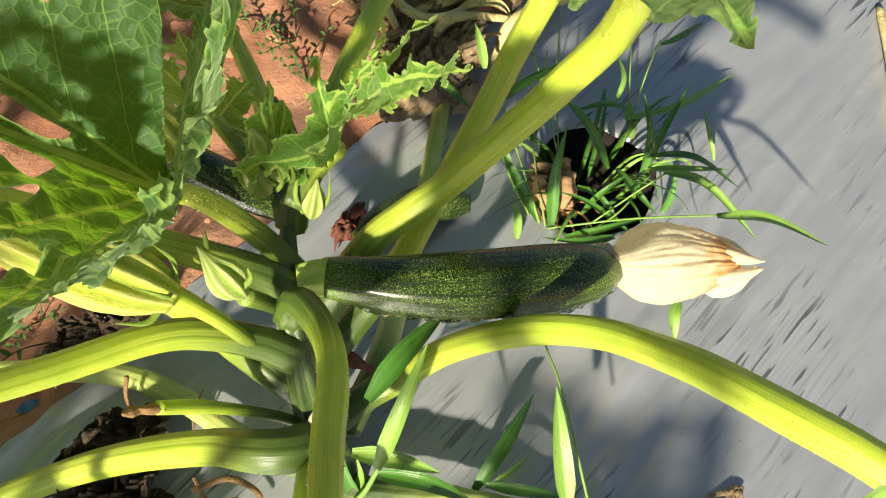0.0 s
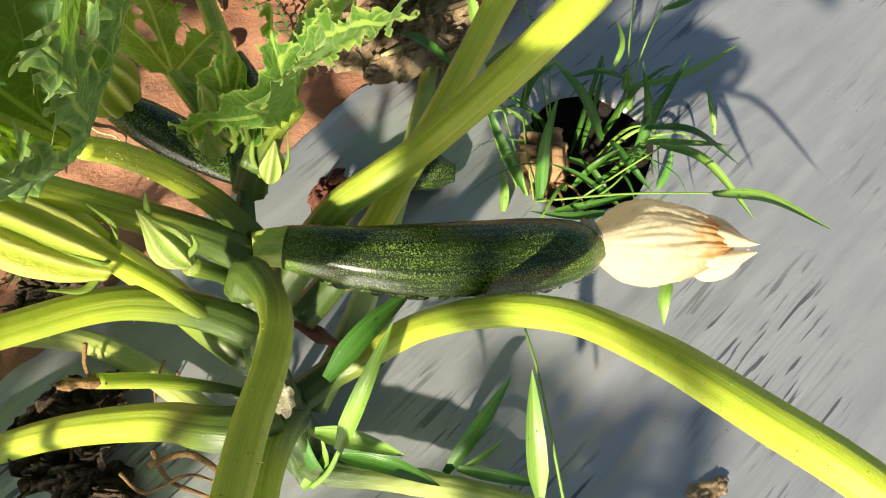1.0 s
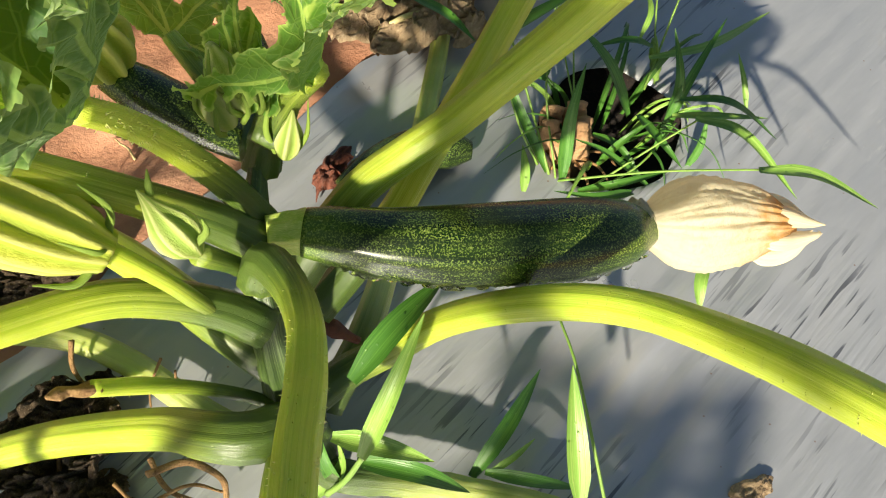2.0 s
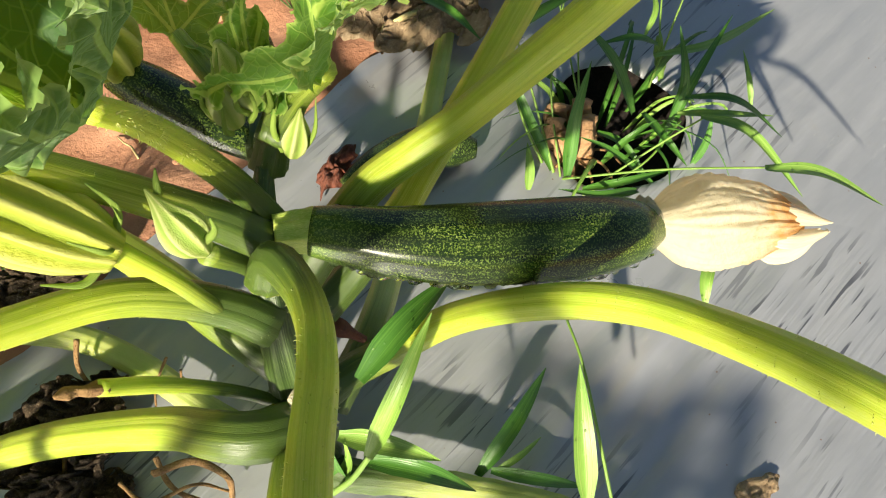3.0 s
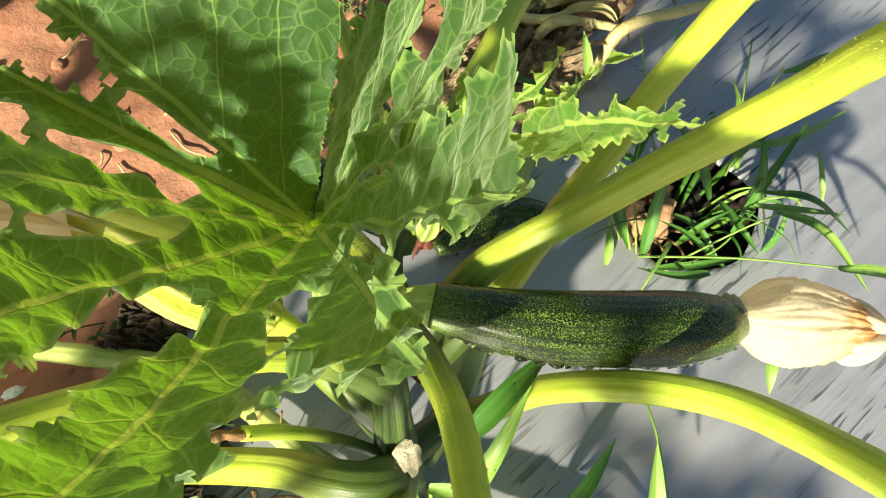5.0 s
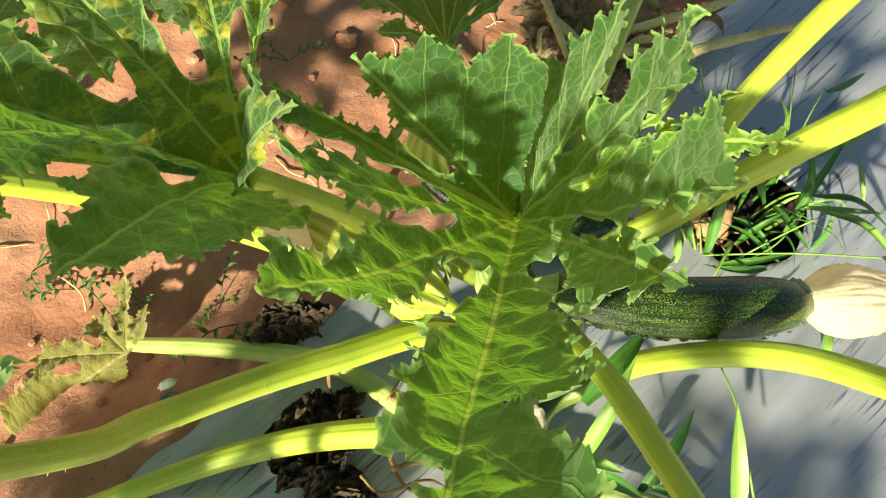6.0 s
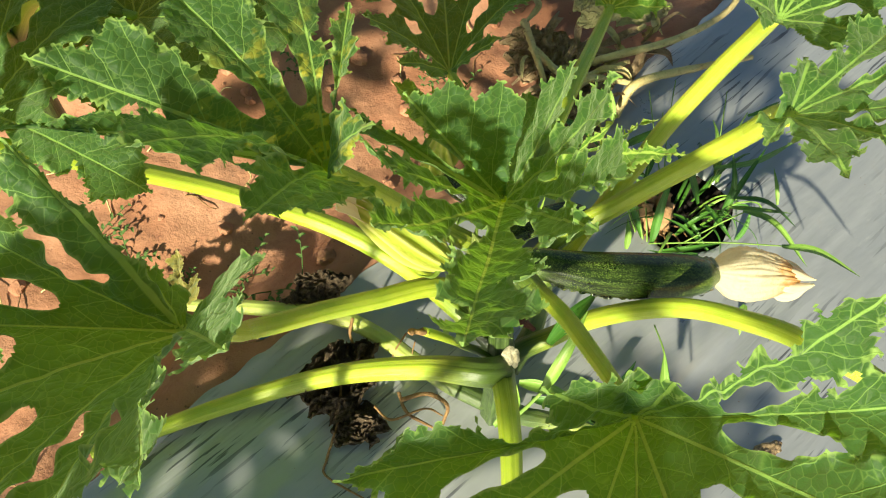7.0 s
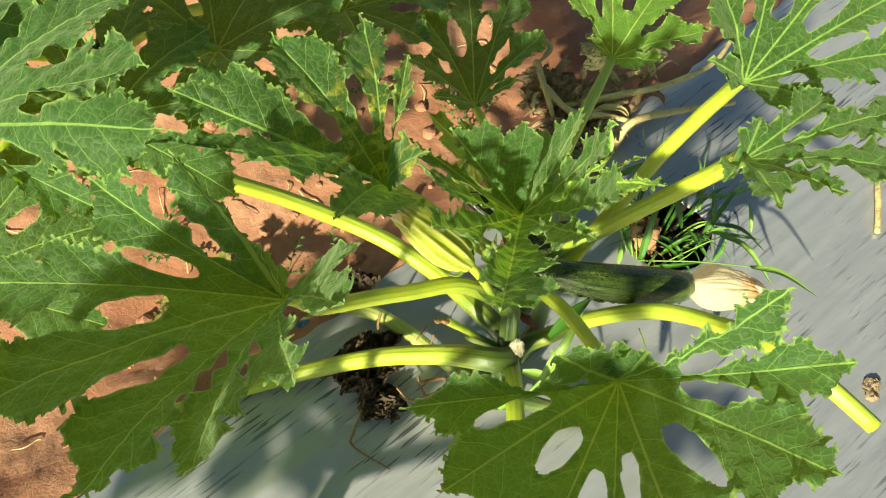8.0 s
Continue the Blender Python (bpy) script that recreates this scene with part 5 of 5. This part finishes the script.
# dried tendrils and scraps round the foot of the plant
for pts, r in ((((-0.126, 0.107, 0.050), (-0.101, 0.114, 0.060), (-0.080, 0.106, 0.060), (-0.082, 0.094, 0.030)), 0.0030),
               (((-0.152, 0.102, 0.030), (-0.133, 0.091, 0.030), (-0.101, 0.102, 0.050), (-0.083, 0.100, 0.040)), 0.0018),
               (((-0.131, 0.176, 0.050), (-0.141, 0.162, 0.030), (-0.145, 0.151, 0.010)), 0.0012),
               (((-0.121, 0.169, 0.050), (-0.123, 0.159, 0.030), (-0.122, 0.150, 0.010)), 0.0010),
               (((-0.188, 0.184, 0.050), (-0.188, 0.167, 0.035), (-0.167, 0.147, 0.015)), 0.0022),
               (((-0.130, 0.117, 0.040), (-0.118, 0.100, 0.030), (-0.090, 0.091, 0.020)), 0.0022),
               (((-0.189, 0.118, 0.030), (-0.187, 0.085, 0.015), (-0.192, 0.048, 0.006), (-0.189, 0.032, 0.004), (-0.142, 0.014, 0.004)), 0.0019)):
    tagged(tube("tendril", pts, (r * 0.75, r * 0.7, r * 0.5), TENDRIL, None, "", sides=8, n=34, wob=0.4), "dry brown twisted tendril", "tendril", "dry tendrils")
tagged(tube("rotten_petal", ((-0.036, 0.194, 0.100), (-0.021, 0.188, 0.100), (-0.006, 0.184, 0.090)), (0.002, 0.0045, 0.002), RUST, None, "", sides=10, n=16, wob=0.6), "shrivelled dark red petal under the fruit", "dead flower")
stalk(((-0.025, 0.118, 0.03), (-0.010, 0.113, 0.035), (0.051, 0.110, 0.030), (0.120, 0.101, 0.020), (0.177, 0.083, 0.015)), (0.0085, 0.0095, 0.0085, 0.006), "withered pale stalk on the film", STALK_PALE, spines=10, wob=0.15)
leaf_blade("leaf", (-0.389, 0.190, -0.025), ((-0.387, 0.240, -0.030), (-0.424, 0.273, -0.050), (-0.447, 0.228, -0.050), (-0.491, 0.180, -0.060), (-0.493, 0.125, -0.060), (-0.445, 0.155, -0.050)), LEAF_WILT, plant, "wilted yellowing leaf on the soil", seed=43, curl=0.2, ruffle=0.2, full=1.1)


# ---- loose things on the soil ----
def weed(x, y, count, size, seed):
    rng = random.Random(seed)
    z = soil_height(x, y)
    w = empty("weed", (x, y, z), "small thin-stemmed green weed on the red soil", "weed", "weeds on the soil")
    for i in range(max(3, count // 2)):
        a = rng.uniform(0, 6.28)
        q = size * rng.uniform(1.1, 2.2)
        d = np.array((math.cos(a), math.sin(a), 0.0))
        side = np.array((-d[1], d[0], 0.0))
        p = np.array((x, y, z - 0.002))
        pts = [p, p + d * q * 0.4 + np.array((0, 0, q * 0.35)), p + d * q + side * q * rng.uniform(-0.3, 0.3) + np.array((0, 0, q * rng.uniform(0.25, 0.6)))]
        tube("weed_stem", pts, (0.0008, 0.0007, 0.0004), WEED, w, sides=6, n=10)
        path, _ = spline(pts, 9)
        for k in range(3, 9):
            h = (d * 0.5 + side * (1 if k % 2 else -1)) * size * rng.uniform(0.18, 0.34)
            c = path[k]
            blade((c, c + h * 0.5 + np.array((0, 0, size * 0.07)), c + h + np.array((0, 0, size * 0.03))), size * 0.13, w, WEED, "weed_leaf", fold=0.2, n=7)


for x, y, count, size, seed in ((-0.560, 0.295, 7, 0.030, 1), (-0.506, 0.276, 8, 0.034, 2), (-0.344, 0.276, 7, 0.028, 3), (-0.424, 0.250, 5, 0.02, 4),
                                (-0.303, 0.240, 8, 0.032, 5), (-0.268, 0.256, 7, 0.03, 6), (-0.194, 0.633, 7, 0.03, 7), (-0.122, 0.568, 6, 0.026, 8), (-0.343, 0.602, 6, 0.03, 9), (-0.144, 0.627, 6, 0.026, 10)):
    weed(x, y, count, size, seed)


rng = random.Random(77)
for q in range(46):
    l, d0 = rng.uniform(-0.25, 0.75), -rng.uniform(0.03, 0.45)
    p = EDGE_A + EDGE_N * d0 + EDGE_D * l
    a, ln = rng.uniform(0, 6.28), rng.uniform(0.02, 0.075)
    pts = []
    for k in (0.0, 0.35, 0.7, 1.0):
        x, y = p[0] + math.cos(a) * ln * k + rng.uniform(-0.006, 0.006), p[1] + math.sin(a) * ln * k + rng.uniform(-0.006, 0.006)
        pts.append((x, y, soil_height(x, y) + 0.002 + 0.010 * k * (1 - k) * rng.uniform(0, 3)))
    tagged(tube("straw", pts, (0.0011, 0.0010, 0.0006), STRAW if q % 3 else TENDRIL, None, "", sides=6, n=12, wob=0.3, seed=q), "thin dry straw lying on the red soil", "straw", "straws on the soil")


def clod(x, y, r, seed):
    rng = random.Random(seed)
    bm = bmesh.new()
    bmesh.ops.create_icosphere(bm, subdivisions=2, radius=r)
    for v in bm.verts:
        v.co *= 1 + 0.35 * noise.noise((v.co * (1.2 / r) + Vector((seed, 0, 0)))) + 0.2 * noise.noise(v.co * (3 / r))
        v.co.z *= 0.7
    me = bpy.data.meshes.new("clod")
    bm.to_mesh(me)
    bm.free()
    me.materials.append(SOIL)
    ob = new("soil_clod", me)
    ob.location = (x, y, soil_height(x, y) + r * 0.3)
    ob.rotation_euler = (0, 0, rng.uniform(0, 6))
    return tagged(ob, "crumbly lump of dry red soil", "soil clod", "soil clods")


rng = random.Random(8)
for i in range(150):
    l, s = rng.uniform(-0.2, 1.1), -rng.uniform(0.03, 0.62)
    p = EDGE_A + EDGE_N * s + EDGE_D * l
    clod(p[0], p[1], 0.003 + 0.011 * rng.random() ** 2.5, i)
for p, sz, mat, lab in (((-0.350, 0.169, -0.030), 0.010, SCRAP_WHITE, "torn scrap of white plastic on the soil"), ((-0.339, 0.156, -0.030), 0.008, SCRAP_BLUE, "torn scrap of blue plastic on the soil"), ((-0.289, 0.174, -0.020), 0.010, SCRAP_BLUE, "torn scrap of blue plastic by the film's edge")):
    crumple("plastic_scrap", (p[0], p[1], soil_height(p[0], p[1]) + 0.001), (sz, sz * 0.6), mat, lab, "plastic scrap", seed=int(sz * 3000), height=0.006, turn=0.5, cuts=14)
crumple("dead_leaf", (0.252, 0.121, 0.000), (0.017, 0.011), DEAD, "small curled brown dead leaf on the film", "dead leaf", seed=22, height=0.012, turn=0.3, cuts=40)
crumple("dead_leaf", (0.426, 0.220, 0.000), (0.02, 0.013), DEAD, "small curled brown dead leaf on the film", "dead leaf", seed=24, height=0.012, turn=1.3, cuts=40)
crumple("dead_leaf", (0.076, 0.675, 0.020), (0.09, 0.05), DEAD_PALE, "pale dry leaf among the dry stalks", "dead leaf", seed=26, height=0.03, turn=0.4, cuts=90)
crumple("dead_leaf", (0.014, 0.554, 0.000), (0.06, 0.05), DEAD, "crumpled brown dead leaf under the dry stalks", "dead leaf", seed=28, height=0.045, turn=1.1, cuts=100)
tagged(tube("dry_stick", ((0.452, 0.45, 0.004), (0.456, 0.52, 0.008), (0.462, 0.60, 0.004)), (0.004, 0.0042, 0.0035), STRAW, None, "", sides=10, n=24, wob=0.25), "straw-coloured dry stick lying on the film", "dry stick")

# ---- the next plant ----
other = empty("zucchini_plant", (-0.62, 0.42, -0.02), "neighbouring zucchini plant with pale sunlit leaves", "zucchini plant")
tube("stem", ((-0.62, 0.42, -0.03), (-0.61, 0.42, 0.06), (-0.60, 0.43, 0.14)), (0.015, 0.014, 0.01), STALK_DARK, other, "", sides=16, n=20)


def other_leaf(centre, tips, seed, material=LEAF, **kw):
    leaf_blade("leaf", centre, tips, material, other, "", seed=seed, **kw)
    c = np.array(centre)
    foot = np.array((-0.60, 0.42, 0.12))
    tube("leaf_stalk", (foot, foot * 0.55 + c * 0.45 + np.array((0, 0, 0.05)), c), (0.008, 0.007, 0.005), STALK, other, "", sides=14, n=30)


def fan(c, r, start, sweep, count, rise, seed):
    """Tips of a leaf spread like a fan round its joint."""
    rng = random.Random(seed)
    out = []
    for i in range(count):
        a = radians(start + sweep * i / (count - 1))
        q = r * rng.uniform(0.8, 1.15) * (0.6 if i in (0, count - 1) else 1)
        out.append((c[0] + q * math.cos(a), c[1] + q * math.sin(a), c[2] + rise * q + rng.uniform(-0.02, 0.02)))
    return out


for c, r, start, sweep, rise, seed in (((-0.40, 0.36, 0.26), 0.15, -120, 270, 0.15, 51), ((-0.30, 0.50, 0.20), 0.13, -60, 270, 0.1, 53), ((-0.66, 0.26, 0.34), 0.17, -150, 260, 0.1, 55),
                                       ((-0.52, 0.55, 0.26), 0.16, -40, 260, 0.1, 57), ((-0.56, 0.06, 0.24), 0.15, -160, 270, 0.1, 59), ((-0.78, 0.45, 0.30), 0.17, 20, 270, 0.1, 61), ((-0.44, 0.70, 0.20), 0.15, 0, 270, 0.1, 63), ((-0.46, 0.22, 0.30), 0.15, -60, 270, 0.15, 65), ((-0.62, 0.12, 0.36), 0.16, -130, 260, 0.15, 67), ((-0.36, 0.60, 0.26), 0.14, -30, 270, 0.1, 69)):
    other_leaf(c, fan(c, r, start, sweep, 8, rise, seed), seed)

# ---- an unseen plant before, in the same row, added to cast shade ----
shade_plant = empty("zucchini_plant", (-0.23, -0.13, 0.0), "unseen zucchini plant in the same row, added to cast shade", "zucchini plant")
tube("stem", ((-0.23, -0.13, -0.02), (-0.235, -0.135, 0.05), (-0.24, -0.15, 0.12)), (0.015, 0.014, 0.010), STALK_DARK, shade_plant, "", sides=16, n=20)
# leaves out of view, each set where it blocks the sun
for c, r, start, sweep, count, rise, seed in (((-0.325, -0.245, 0.60), 0.155, -200, 300, 10, 0.0, 81), ((-0.115, -0.305, 0.61), 0.12, -230, 300, 10, 0.0, 83), ((-0.04, -0.475, 0.40), 0.12, -230, 280, 9, 0.05, 85), ((-0.145, -0.47, 0.60), 0.055, -230, 280, 7, 0.1, 87), ((-0.46, -0.42, 0.32), 0.19, -200, 300, 10, 0.0, 89)):
    leaf_blade("leaf", c, fan(c, r, start, sweep, count, rise, seed), LEAF, shade_plant, "", seed=seed, step=0.003, full=1.4, hole=0.7, slopes=(-0.1, 0.05))
    foot = np.array((-0.235, -0.145, 0.10))
    tube("leaf_stalk", (foot, foot * 0.5 + np.array(c) * 0.5 + np.array((-0.03, -0.03, 0.02)), c), (0.009, 0.0075, 0.005), STALK, shade_plant, "", sides=14, n=30)
